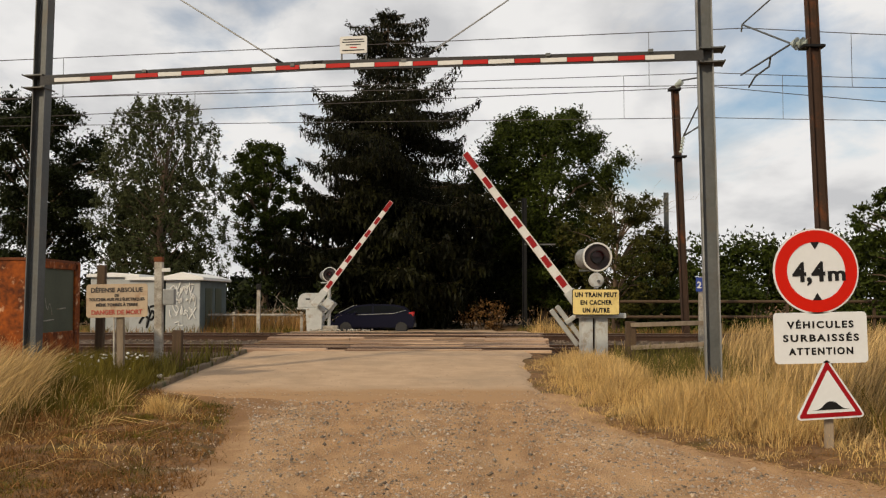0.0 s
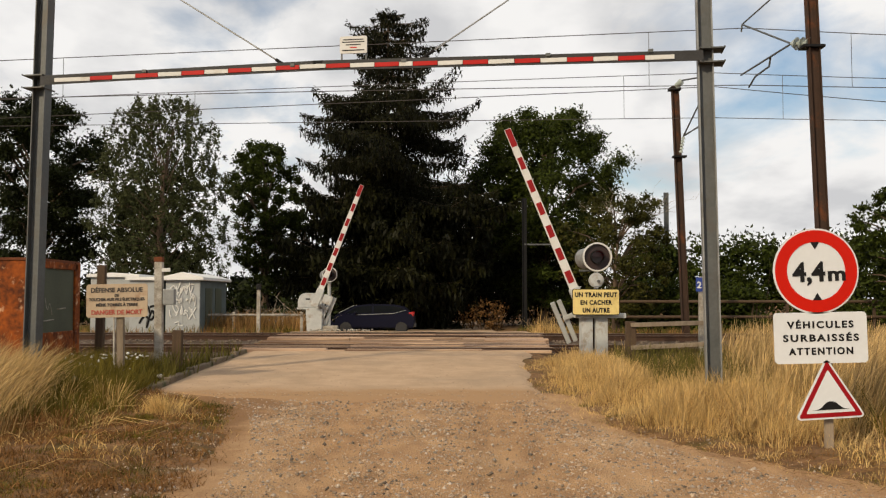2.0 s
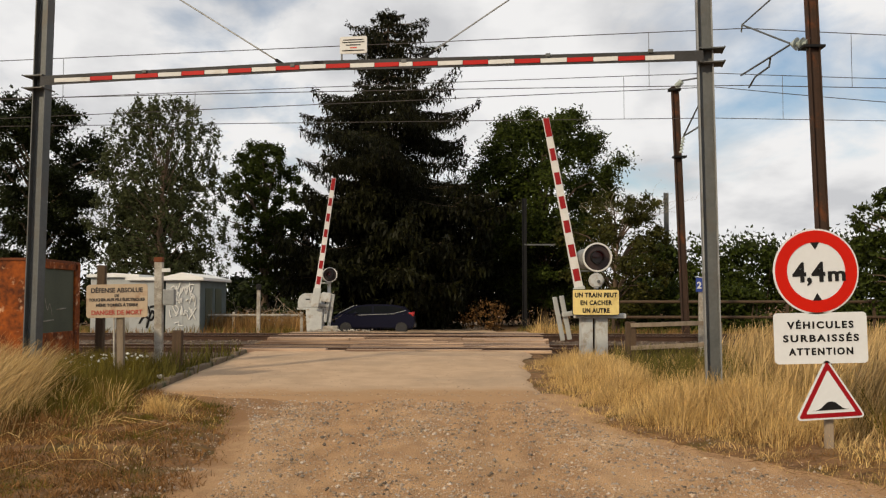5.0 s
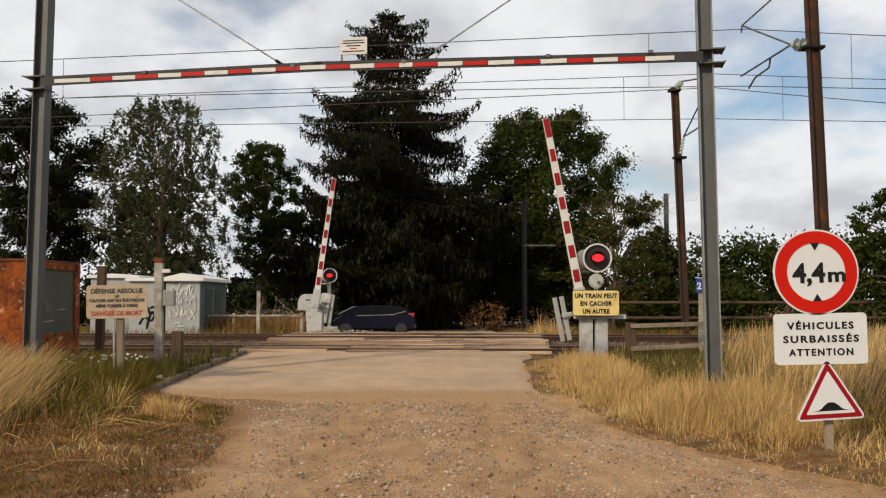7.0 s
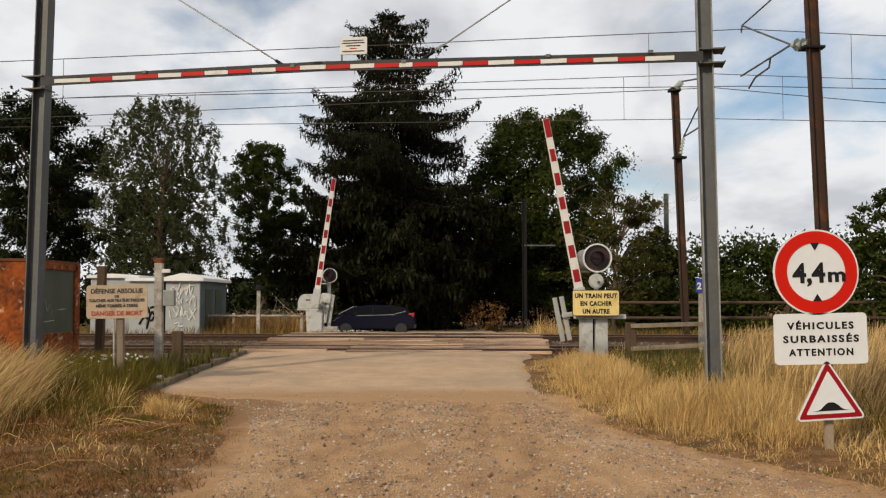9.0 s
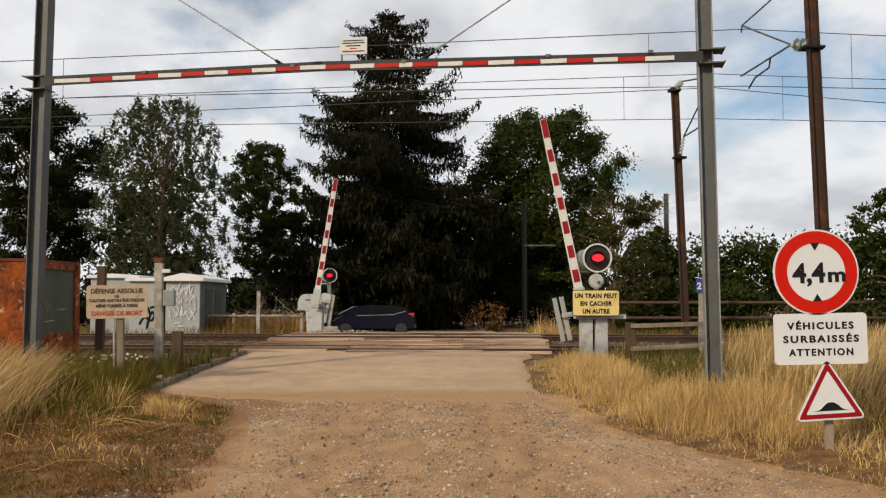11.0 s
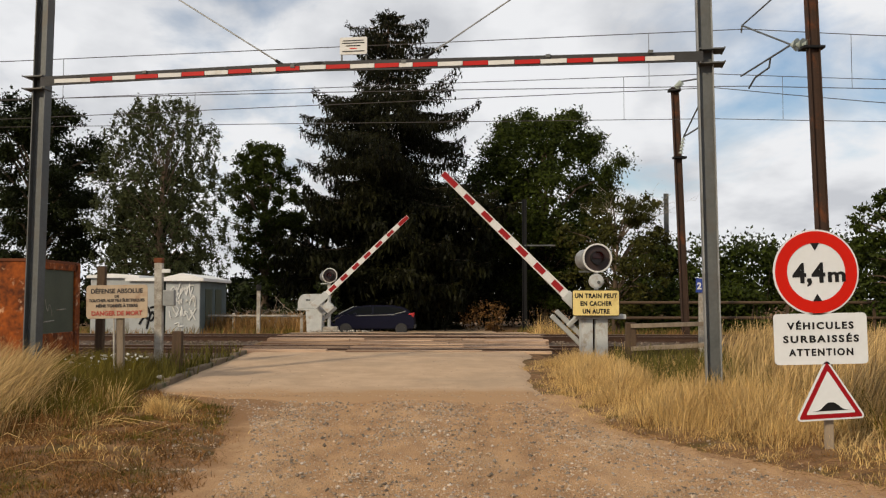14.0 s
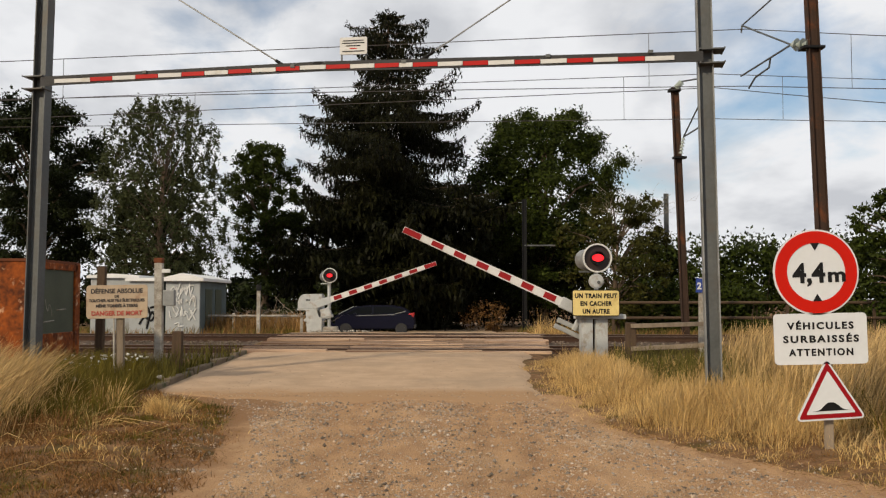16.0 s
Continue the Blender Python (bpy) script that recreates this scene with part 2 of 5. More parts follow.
M_OLIVEGRASS = leaf_mat("olive_grass", (0.165, 0.125, 0.02), (0.06, 0.052, 0.010), 0.5, 0.3)
M_BROWN = leaf_mat("brown_grass", (0.32, 0.185, 0.065), (0.15, 0.08, 0.03), 0.5, 0.3)

# ---- mesh tools ----


def finish(ob_name, bm, material, parent=None, label=""):
    me = bpy.data.meshes.new(ob_name)
    bm.to_mesh(me)
    bm.free()
    ob = new(ob_name, me)
    for x in (material if isinstance(material, (list, tuple)) else [material]):
        me.materials.append(x)
    if parent:
        ob.parent = parent
    if label:
        tagged(ob, label)
    return ob


def part(name, bm, material, parent, label=""):
    return finish(name, bm, material, parent, label)


def thing(name, m, label, category, group="", kind=""):
    e = new(name)
    e.empty_display_size = 0.2
    e.matrix_world = m
    return tagged(e, label, category, group, kind)


def smooth(ob, angle=40):
    me = ob.data
    me.polygons.foreach_set("use_smooth", [True] * len(me.polygons))
    me.set_sharp_from_angle(angle=radians(angle))
    return ob


def box(sx, sy, sz, at=(0, 0, 0), bevel=0.0, rot=None, bm=None, mi=0):
    """A box centred on at."""
    out = bm or bmesh.new()
    b = bmesh.new()
    bmesh.ops.create_cube(b, size=1, matrix=Matrix.Diagonal((sx, sy, sz, 1)))
    if bevel:
        bmesh.ops.bevel(b, geom=b.edges[:], offset=min(bevel, 0.45 * min(sx, sy, sz)), segments=2, affect="EDGES", profile=0.6)
    m = Matrix.Translation(at) @ (rot.to_4x4() if rot else Matrix())
    bmesh.ops.transform(b, matrix=m, verts=b.verts)
    return weld(out, b, mi)


def weld(out, b, mi=0):
    for f in b.faces:
        f.material_index = mi
    tmp = bpy.data.meshes.new("tmp")
    b.to_mesh(tmp)
    b.free()
    out.from_mesh(tmp)
    bpy.data.meshes.remove(tmp)
    return out


def tube(p0, p1, r0, r1=None, seg=10, bm=None, mi=0, bevel=0.0):
    """A tapered round bar from p0 to p1."""
    out = bm or bmesh.new()
    p0, p1 = Vector(p0), Vector(p1)
    d = p1 - p0
    b = bmesh.new()
    bmesh.ops.create_cone(b, cap_ends=True, segments=seg, radius1=r0, radius2=r0 if r1 is None else r1, depth=d.length)
    if bevel:
        rim = [e for e in b.edges if len(e.link_faces) == 2 and any(len(f.verts) > 4 for f in e.link_faces)]
        bmesh.ops.bevel(b, geom=rim, offset=bevel, segments=2, affect="EDGES")
    m = Matrix.Translation((p0 + p1) / 2) @ d.to_track_quat("Z", "Y").to_matrix().to_4x4()
    bmesh.ops.transform(b, matrix=m, verts=b.verts)
    return weld(out, b, mi)


def prism(outline, y0, y1, bm=None, mi=0, bevel=0.0):
    """An outline in x and z, given depth from y0 to y1."""
    out = bm or bmesh.new()
    b = bmesh.new()
    vs = [b.verts.new((x, y0, z)) for x, z in outline]
    f = b.faces.new(vs)
    r = bmesh.ops.extrude_face_region(b, geom=[f])
    bmesh.ops.translate(b, vec=(0, y1 - y0, 0), verts=[v for v in r["geom"] if isinstance(v, bmesh.types.BMVert)])
    bmesh.ops.recalc_face_normals(b, faces=b.faces)
    if bevel:
        bmesh.ops.bevel(b, geom=b.edges[:], offset=bevel, segments=2, affect="EDGES")
    return weld(out, b, mi)


def rounded(w, h, r, n=6):
    pts = []
    for cx, cz, a0 in ((w / 2 - r, h / 2 - r, 0), (-w / 2 + r, h / 2 - r, 90), (-w / 2 + r, -h / 2 + r, 180), (w / 2 - r, -h / 2 + r, 270)):
        for i in range(n + 1):
            a = radians(a0 + 90 * i / n)
            pts.append((cx + r * math.cos(a), cz + r * math.sin(a)))
    return pts


def circle(r, n=48, cx=0, cz=0):
    return [(cx + r * math.cos(2 * math.pi * i / n), cz + r * math.sin(2 * math.pi * i / n)) for i in range(n)]


def ring(r_in, r_out, y0, y1, n=48, bm=None, mi=0):
    out = bm or bmesh.new()
    b = bmesh.new()
    rows = []
    for r, y in ((r_in, y0), (r_out, y0), (r_out, y1), (r_in, y1)):
        rows.append([b.verts.new((r * math.cos(2 * math.pi * i / n), y, r * math.sin(2 * math.pi * i / n))) for i in range(n)])
    for k in range(4):
        a, c = rows[k], rows[(k + 1) % 4]
        for i in range(n):
            b.faces.new((a[i], a[(i + 1) % n], c[(i + 1) % n], c[i]))
    bmesh.ops.recalc_face_normals(b, faces=b.faces)
    return weld(out, b, mi)


def lettering(name, words, size, x, y, z, material, parent, width=None, spacing=1.0, bold=0.0):
    """Raised letters that face -y, centred on x, with their baseline at z."""
    cu = bpy.data.curves.new("letters", "FONT")
    cu.body, cu.size, cu.align_x, cu.extrude, cu.space_character = words, size, "CENTER", 0.0015, spacing
    cu.offset = bold
    cu.resolution_u = 3
    tmp = bpy.data.objects.new("letters", cu)
    me = bpy.data.meshes.new_from_object(tmp)
    bpy.data.objects.remove(tmp)
    xs = [v.co.x for v in me.vertices]
    k = width / (max(xs) - min(xs)) if width else 1.0
    me.transform(Matrix.Rotation(radians(90), 4, "X") @ Matrix.Diagonal((k, 1, 1, 1)))
    me.materials.clear()
    me.materials.append(material)
    ob = new(name, me)
    ob.location = (x, y, z)
    ob.parent = parent
    return ob


def mesh_of(name, verts, faces, material, parent=None, label=""):
    me = bpy.data.meshes.new(name)
    nv = len(verts)
    if isinstance(verts, list):
        me.from_pydata(verts, [], faces)
    else:
        k = faces.shape[1]
        me.vertices.add(nv)
        me.vertices.foreach_set("co", np.ascontiguousarray(verts, np.float32).ravel())
        me.loops.add(faces.size)
        me.loops.foreach_set("vertex_index", np.ascontiguousarray(faces, np.int32).ravel())
        me.polygons.add(len(faces))
        me.polygons.foreach_set("loop_start", np.arange(0, faces.size, k, dtype=np.int32))
        me.update(calc_edges=True)
    ob = new(name, me)
    for x in (material if isinstance(material, (list, tuple)) else [material]):
        me.materials.append(x)
    if parent:
        ob.parent = parent
    if label:
        tagged(ob, label)
    return ob

# ---- the lie of the land ----


def lerp(x, xs, ys):
    if x <= xs[0]:
        return ys[0]
    for i in range(1, len(xs)):
        if x < xs[i]:
            return ys[i - 1] + (ys[i] - ys[i - 1]) * (x - xs[i - 1]) / (xs[i] - xs[i - 1])
    return ys[-1]


def road_left(y):
    return lerp(y, (-10, 7, 10, 12, 13.5, 14.3, 21.7, 29, 45, 70), (-1.7, -1.75, -2.0, -2.45, -3.2, -3.9, -4.3, -4.8, -5.0, -5.0))


def road_right(y):
    return lerp(y, (-10, 7, 7.85, 8.9, 9.7, 11.1, 14, 18.5, 21.7, 29, 45, 70), (3.7, 3.5, 3.0, 2.5, 2.15, 1.6, 1.42, 1.55, 2.0, 2.7, 3.0, 3.0))


def road_z(y):
    return lerp(y, (-20, 9, 13, 20, 21.5, 27.8, 29.5, 36, 50, 300), (0, 0, 0.07, 0.26, 0.30, 0.47, 0.46, 0.02, -0.36, -0.4))


SKEW = 0.055                       # the tracks lie farther off on one side


def along(y, x):
    return y - SKEW * (x + 1.0)


def smoothstep(a, b, x):
    t = min(1.0, max(0.0, (x - a) / (b - a)))
    return t * t * (3 - 2 * t)


def land(x, y):
    """Height of the ground."""
    l, r = road_left(y), road_right(y)
    out = max(l - x, x - r)
    z = road_z(y) - 0.03
    s = y + SKEW * (x + 1.0)
    if out > 0:
        verge = lerp(s, (-20, 4, 8, 14, 18, 20.5, 21.3, 28.5, 31, 45, 80), (0.03, 0.03, 0.05, 0.18, 0.22, 0.10, 0.13, 0.27, 0.1, -0.25, -0.4))
        verge += 0.05 * noise.noise((x * 0.5, y * 0.5, 0)) + 0.025 * noise.noise((x * 1.7, y * 1.7, 3))
        k = smoothstep(0, 0.9, out + 0.35 * noise.noise((x * 1.4, y * 1.4, 8)) + 0.15 * noise.noise((x * 4, y * 4, 8)))
        z = z * (1 - k) + verge * k
    else:
        z += 0.012 * noise.noise((x * 0.8, y * 0.5, 5)) if y < 13 else 0
    return z

# ---- ground, road and tracks ----


def grid(name, xs, ys, height, material, label):
    verts = [(x, y, height(x, y)) for y in ys for x in xs]
    n = len(xs)
    faces = [(j * n + i, j * n + i + 1, (j + 1) * n + i + 1, (j + 1) * n + i) for j in range(len(ys) - 1) for i in range(n - 1)]
    ob = mesh_of(name, verts, faces, material)
    ob.data.polygons.foreach_set("use_smooth", [True] * len(ob.data.polygons))
    return tagged(ob, label, kind="structure")


def build_ground():
    xs = [-1500, -400, -120, -60, -35, -25, -20] + list(np.arange(-16, 16.01, 0.33)) + [20, 25, 35, 60, 120, 400, 1500]
    ys = [-300, -60, -20, -8] + list(np.arange(-4, 32.01, 0.33)) + [34, 37, 41, 46, 52, 60, 75, 100, 160, 400, 2500]
    grid("ground", [float(v) for v in xs], [float(v) for v in ys], land, M_SOIL, "dry earth ground with worn grass roots and dust")


def build_road():
    def strip(name, y0, y1, material, label, rise, step=0.3, rag=False, spill=0.0):
        ys = [float(v) for v in np.arange(y0, y1, step)] + [y1]
        verts, faces = [], []
        n = 41
        for j, y in enumerate(ys):
            l, r = road_left(y), road_right(y)
            wob = 0.10 * noise.noise((0, y * 0.8, 1)), 0.12 * noise.noise((9, y * 0.8, 1))
            l, r = l + wob[0] - spill, r + wob[1] + spill
            if rag:
                l -= 0.6 * smoothstep(13.4, 14.6, y) * smoothstep(22, 19, y)
            for i in range(n):
                x = l + (r - l) * i / (n - 1)
                ruts = -0.018 * (math.exp(-((x + 1.05) / 0.3) ** 2) + math.exp(-((x - 0.6) / 0.3) ** 2)) if y < 13 else 0
                sink = 0.05 if i in (0, n - 1) else 0.0
                if spill:
                    sink = 0.02 * max(0.0, (road_left(y) - x) / spill, (x - road_right(y)) / spill)
                yy = y
                if rag and j < 2:
                    yy = y + 0.55 * noise.noise((x * 0.9, 3, 7)) + 0.25 * noise.noise((x * 3, 8, 7))
                    sink = 0.05 if j == 0 else 0.0
                verts.append((x + (0.12 * noise.noise((x, y * 3, 4)) if sink else 0), yy, road_z(yy) + rise - sink + ruts + 0.01 * noise.noise((x, y, 2))))
        for j in range(len(ys) - 1):
            for i in range(n - 1):
                faces.append((j * n + i, j * n + i + 1, (j + 1) * n + i + 1, (j + 1) * n + i))
        ob = mesh_of(name, verts, faces, material)
        ob.data.polygons.foreach_set("use_smooth", [True] * len(faces))
        tagged(ob, label, kind="structure")
        return ob
    strip("road_gravel", -8, 14.0, M_GRAVEL, "dusty gravel road with loose stones and wheel ruts", 0.012, 0.3, False, 0.8)
    strip("road", 13.0, 21.3, M_ROAD, "sun-bleached dusty asphalt approach to the crossing", 0.024, 0.3, True)
    strip("road_far", 28.3, 75, M_ROAD, "asphalt lane beyond the railway crossing", 0.02, 0.8)


TRACKS = ((22.9, 0.36), (26.6, 0.50))      # distance of the track's middle and height of the rail's top


def build_tracks():
    # ballast bed: one stony sheet under both tracks
    xs, ss = np.arange(-40, 40.1, 0.4), [20.9, 21.4, 21.9, 22.9, 23.9, 24.7, 25.6, 26.6, 27.6, 28.1, 28.7]
    hz = [0.05, 0.17, 0.22, 0.22, 0.22, 0.24, 0.34, 0.34, 0.34, 0.3, 0.15]
    verts, faces = [], []
    for s, z in zip(ss, hz):
        for x in xs:
            verts.append((float(x), along(s, float(x)), z + 0.04 * noise.noise((float(x) * 2.1, s * 3, 0))))
    n = len(xs)
    for j in range(len(ss) - 1):
        for i in range(n - 1):
            faces.append((j * n + i, j * n + i + 1, (j + 1) * n + i + 1, (j + 1) * n + i))
    tagged(mesh_of("ballast_bed", verts, faces, M_BALLAST), "bed of brown-grey ballast stones under the tracks", kind="structure")
    turn = math.atan(-SKEW)
    for s, top in TRACKS:
        tr = thing("railway_track", Matrix.Translation((-1.0, s, top)) @ Matrix.Rotation(turn, 4, "Z"),
                   "rusty steel railway track on dark timber sleepers", "railway track", "tracks of the line")
        for side in (-0.7525, 0.7525):
            prof = [(-0.07, -0.17), (0.07, -0.17), (0.07, -0.155), (0.012, -0.14), (0.012, -0.045), (0.036, -0.035), (0.036, -0.004), (0.03, 0), (-0.03, 0), (-0.036, -0.004), (-0.036, -0.035), (-0.012, -0.045), (-0.012, -0.14), (-0.07, -0.155)]
            b = bmesh.new()
            rows = [[b.verts.new((x, side + u, w)) for u, w in prof] for x in (-45, 45)]
            for i in range(len(prof)):
                f = b.faces.new((rows[0][i], rows[0][(i + 1) % 14], rows[1][(i + 1) % 14], rows[1][i]))
                f.material_index = 1 if i in (6, 7, 8) else 0
            bmesh.ops.recalc_face_normals(b, faces=b.faces)
            part("rail", b, [M_RAIL, M_RAILTOP], tr)
        me = None
        for i in range(70):
            x = -21 + i * 0.6
            if -4.6 < x < 4.0:
                continue
            if me is None:
                o = part("sleeper", box(0.24, 2.5, 0.13, bevel=0.02), M_SLEEPER, tr)
                me = o.data
            else:
                o = new("sleeper", me)
                o.parent = tr
            o.location = (x, 0, -0.235)


def build_deck():
    """Long timbers between and beside the rails."""
    turn = math.atan(-SKEW)
    deck = thing("crossing_deck", Matrix.Translation((-1.2, 22.9, 0.0)) @ Matrix.Rotation(turn, 4, "Z"),
                 "worn timber deck of the level crossing between the rails", "crossing deck", kind="structure")
    rng = random.Random(4)
    rows = []
    for s, top in TRACKS:
        c = s - 22.9
        rows += [(c - 1.25, 0.27), (c - 0.96, 0.27), (c - 0.5, 0.24), (c - 0.24, 0.25), (c + 0.02, 0.25), (c + 0.28, 0.25), (c + 0.52, 0.20), (c + 0.97, 0.27), (c + 1.26, 0.27)]
    rows += [(1.58, 0.3), (1.9, 0.3), (2.2, 0.26)]
    for off, w in sorted(rows):
        z = float(np.interp(off + 22.9, (21.5, 22.9, 23.6, 25.9, 26.6, 28), (0.335, 0.352, 0.36, 0.485, 0.492, 0.485)))
        x = -3.5 - 0.15 * rng.random()
        end = 3.7 + 0.2 * rng.random()
        while x < end:
            ln = min(rng.choice((2.2, 2.6, 3.1)), end - x)
            if end - x - ln < 0.5:
                ln = end - x
            o = part("plank", box(ln - 0.015, w - 0.02, 0.14, bevel=0.015), M_PLANK, deck)
            o.location = (x + ln / 2, off, z - 0.07 + rng.uniform(-0.03, 0.012))
            o.rotation_euler = (rng.uniform(-0.05, 0.05), 0, rng.uniform(-0.003, 0.003))
            x += ln
    b = prism([(-3.6, 0.05), (3.8, 0.05), (3.8, 0.27), (-3.6, 0.27)], -1.45, 0.9)
    part("deck_bed", prism([(-3.6, 0.36), (3.8, 0.36), (3.8, 0.40), (-3.6, 0.40)], 2.45, 5.2, bm=b), M_DARKWOOD, deck)


M_DARKKERB = mat("dirty_kerb", (0.19, 0.145, 0.10), (0.09, 0.07, 0.05), 0.95, scale=4, fine=30, bump=0.5, stain=(0.06, 0.065, 0.03), stain_scale=3)


def build_kerb():
    k = thing("kerb", Matrix(), "dark weathered kerb blocks edging the asphalt", "kerb", kind="structure")
    pts = [(-4.34, 13.4), (-4.36, 15.0), (-4.40, 16.6), (-4.40, 18.2), (-4.36, 19.8), (-4.38, 21.0)]
    for (x0, y0), (x1, y1) in zip(pts, pts[1:]):
        d = math.atan2(y1 - y0, x1 - x0)
        o = part("kerb_block", box(math.hypot(x1 - x0, y1 - y0) - 0.02, 0.15, 0.26, bevel=0.03), M_DARKKERB, k)
        o.location = ((x0 + x1) / 2, (y0 + y1) / 2, road_z((y0 + y1) / 2) - 0.02)
        o.rotation_euler = (random.Random(x0 + y0).uniform(-0.06, 0.06), 0, d)


# ---- the height gantry ----
GL, GR = Vector((-6.25, 14.5, 0.2)), Vector((3.66, 12.9, 0.2))


def h_beam(height, depth, width, t, lean=(0, 0), flange=0):
    """Upright beam with an H section, flanges facing sideways."""
    b = bmesh.new()
    for sx in (-1, 1):
        box(t, width, height, (sx * (depth / 2 - t / 2), 0, height / 2), 0.003, bm=b, mi=flange)
    box(depth - 2 * t, t, height, (0, 0, height / 2), bm=b)
    for v in b.verts:
        v.co.x += lean[0] * v.co.z
        v.co.y += lean[1] * v.co.z
    return b


def build_gantry():
    g = thing("height_gantry", Matrix.Translation((0, 0, 0)), "tall steel height gantry with red and white striped crossbar", "height gantry")
    dx, dy = GR.x - GL.x, GR.y - GL.y
    span = math.hypot(dx, dy)
    turn = math.atan2(dy, dx)
    for p, lean in ((GL, 0.017), (GR, -0.013)):
        # right post: flanges paler than the web, their sunlight put into the colour
        o = part("post", h_beam(7.6, 0.21, 0.19, 0.018, (lean, 0), 1), [M_STEEL, M_FLANGE if lean < 0 else M_STEEL], g)
        o.location = p
        o.rotation_euler = (0, 0, turn)
        base = part("base_plate", box(0.4, 0.4, 0.03, bevel=0.005), M_STEEL, g)
        base.location = (p.x, p.y, p.z + 0.03)
    zb = 4.80
    bar = new("crossbar")
    bar.parent = g
    bar.matrix_world = Matrix.Translation(((GL.x + GR.x) / 2, (GL.y + GR.y) / 2 - 0.14, zb)) @ Matrix.Rotation(turn, 4, "Z")
    half = span / 2
    left_end, right_end = -half + 0.12, half - 0.12
    joint = -0.55
    rise = lambda x: 0.07 * (1 - abs(x - joint) / half) + 0.035
    for x0, x1, dz in ((left_end, joint + 0.1, 0.0), (joint - 0.05, right_end, 0.0)):
        b = bmesh.new()
        n = 8
        ln = x1 - x0
        tilt = Matrix.Rotation(-(rise(x1) - rise(x0)) / ln, 3, "Y")
        zm = (rise(x0) + rise(x1)) / 2 - 0.035
        box(ln, 0.05, 0.045, ((x0 + x1) / 2, 0, 0.052 + zm), rot=tilt, bm=b)
        box(ln, 0.02, 0.022, ((x0 + x1) / 2, -0.04, -0.064 + zm), rot=tilt, bm=b)
        box(ln, 0.012, 0.10, ((x0 + x1) / 2, -0.018, -0.01 + zm), rot=tilt, bm=b)
        part("rail_channel", b, M_CHANNEL, bar)
    # red and white plates hung on the channel; the bar rises a little to the joint
    reds = [0.945 + 0.73 * k for k in range(5)] + [4.62, 5.34, 5.90, 6.62, 7.35, 8.08, 8.78]
    s = 0.36
    for r0 in reds + [span - 0.5]:
        for a, c, red in ((s, r0, False), (r0, r0 + 0.36, True)):
            if c - a < 0.05 or (red and r0 > span - 0.6):
                continue
            x = (a + c) / 2 - half
            part("stripe", box(c - a - 0.008, 0.012, 0.060, (x, -0.034, -0.012 + rise(x) - 0.035)), M_RED if red else M_WHITE, bar, "red reflective plate" if red else "white plate")
        s = r0 + 0.36
    for p, px in ((GL, -half), (GR, half)):
        b = bmesh.new()
        for dz in (-0.09, 0.1):
            box(0.32, 0.30, 0.018, (px, 0.12, dz), bm=b)
            tube((px - 0.16, -0.06, dz), (px - 0.16, 0.3, dz), 0.012, bm=b)
            tube((px + 0.16, -0.06, dz), (px + 0.16, 0.3, dz), 0.012, bm=b)
        part("clamp", b, M_STEEL, bar)
    for x in (-3.2, -0.9, 0.75, 2.8, 4.2):
        part("hinge_clip", box(0.07, 0.06, 0.05, (x, -0.02, 0.085), 0.008), M_STEEL, bar)
    # stay cables from the post heads to the bar
    for p, q in (((GL.x, GL.y, 7.5), (-2.25, 13.72, 4.86)), ((GR.x, GR.y, 7.5), (-0.32, 13.4, 4.9))):
        part("stay_cable", tube(p, q, 0.011, seg=6), M_FLANGE, g)
        d = (Vector(p) - Vector(q)).normalized()
        part("turnbuckle", tube(Vector(q), Vector(q) + d * 0.24, 0.024, seg=8), M_BLACK, g)
    # small notice on top of the bar
    nb = thing("notice_plate", Matrix.Translation((-1.29, 13.52, 5.145)) @ Matrix.Rotation(turn, 4, "Z"),
               "small white notice plate with worn writing above the crossbar", "notice plate")
    part("plate", prism(rounded(0.40, 0.25, 0.02), -0.01, 0.01), M_WHITE, nb)
    for sx in (-0.18, 0.18):
        part("bracket", box(0.02, 0.02, 0.44, (sx, 0.03, -0.10)), M_STEEL, nb)
    for i, (ww, z) in enumerate(((0.30, 0.075), (0.33, 0.04), (0.22, 0.0), (0.10, -0.04), (0.33, -0.08))):
        part("text_bar", box(ww, 0.004, 0.014, (0, -0.012, z)), M_SIGNRED if i == 3 else M_BLACK, nb)


# ---- road signs on one post ----


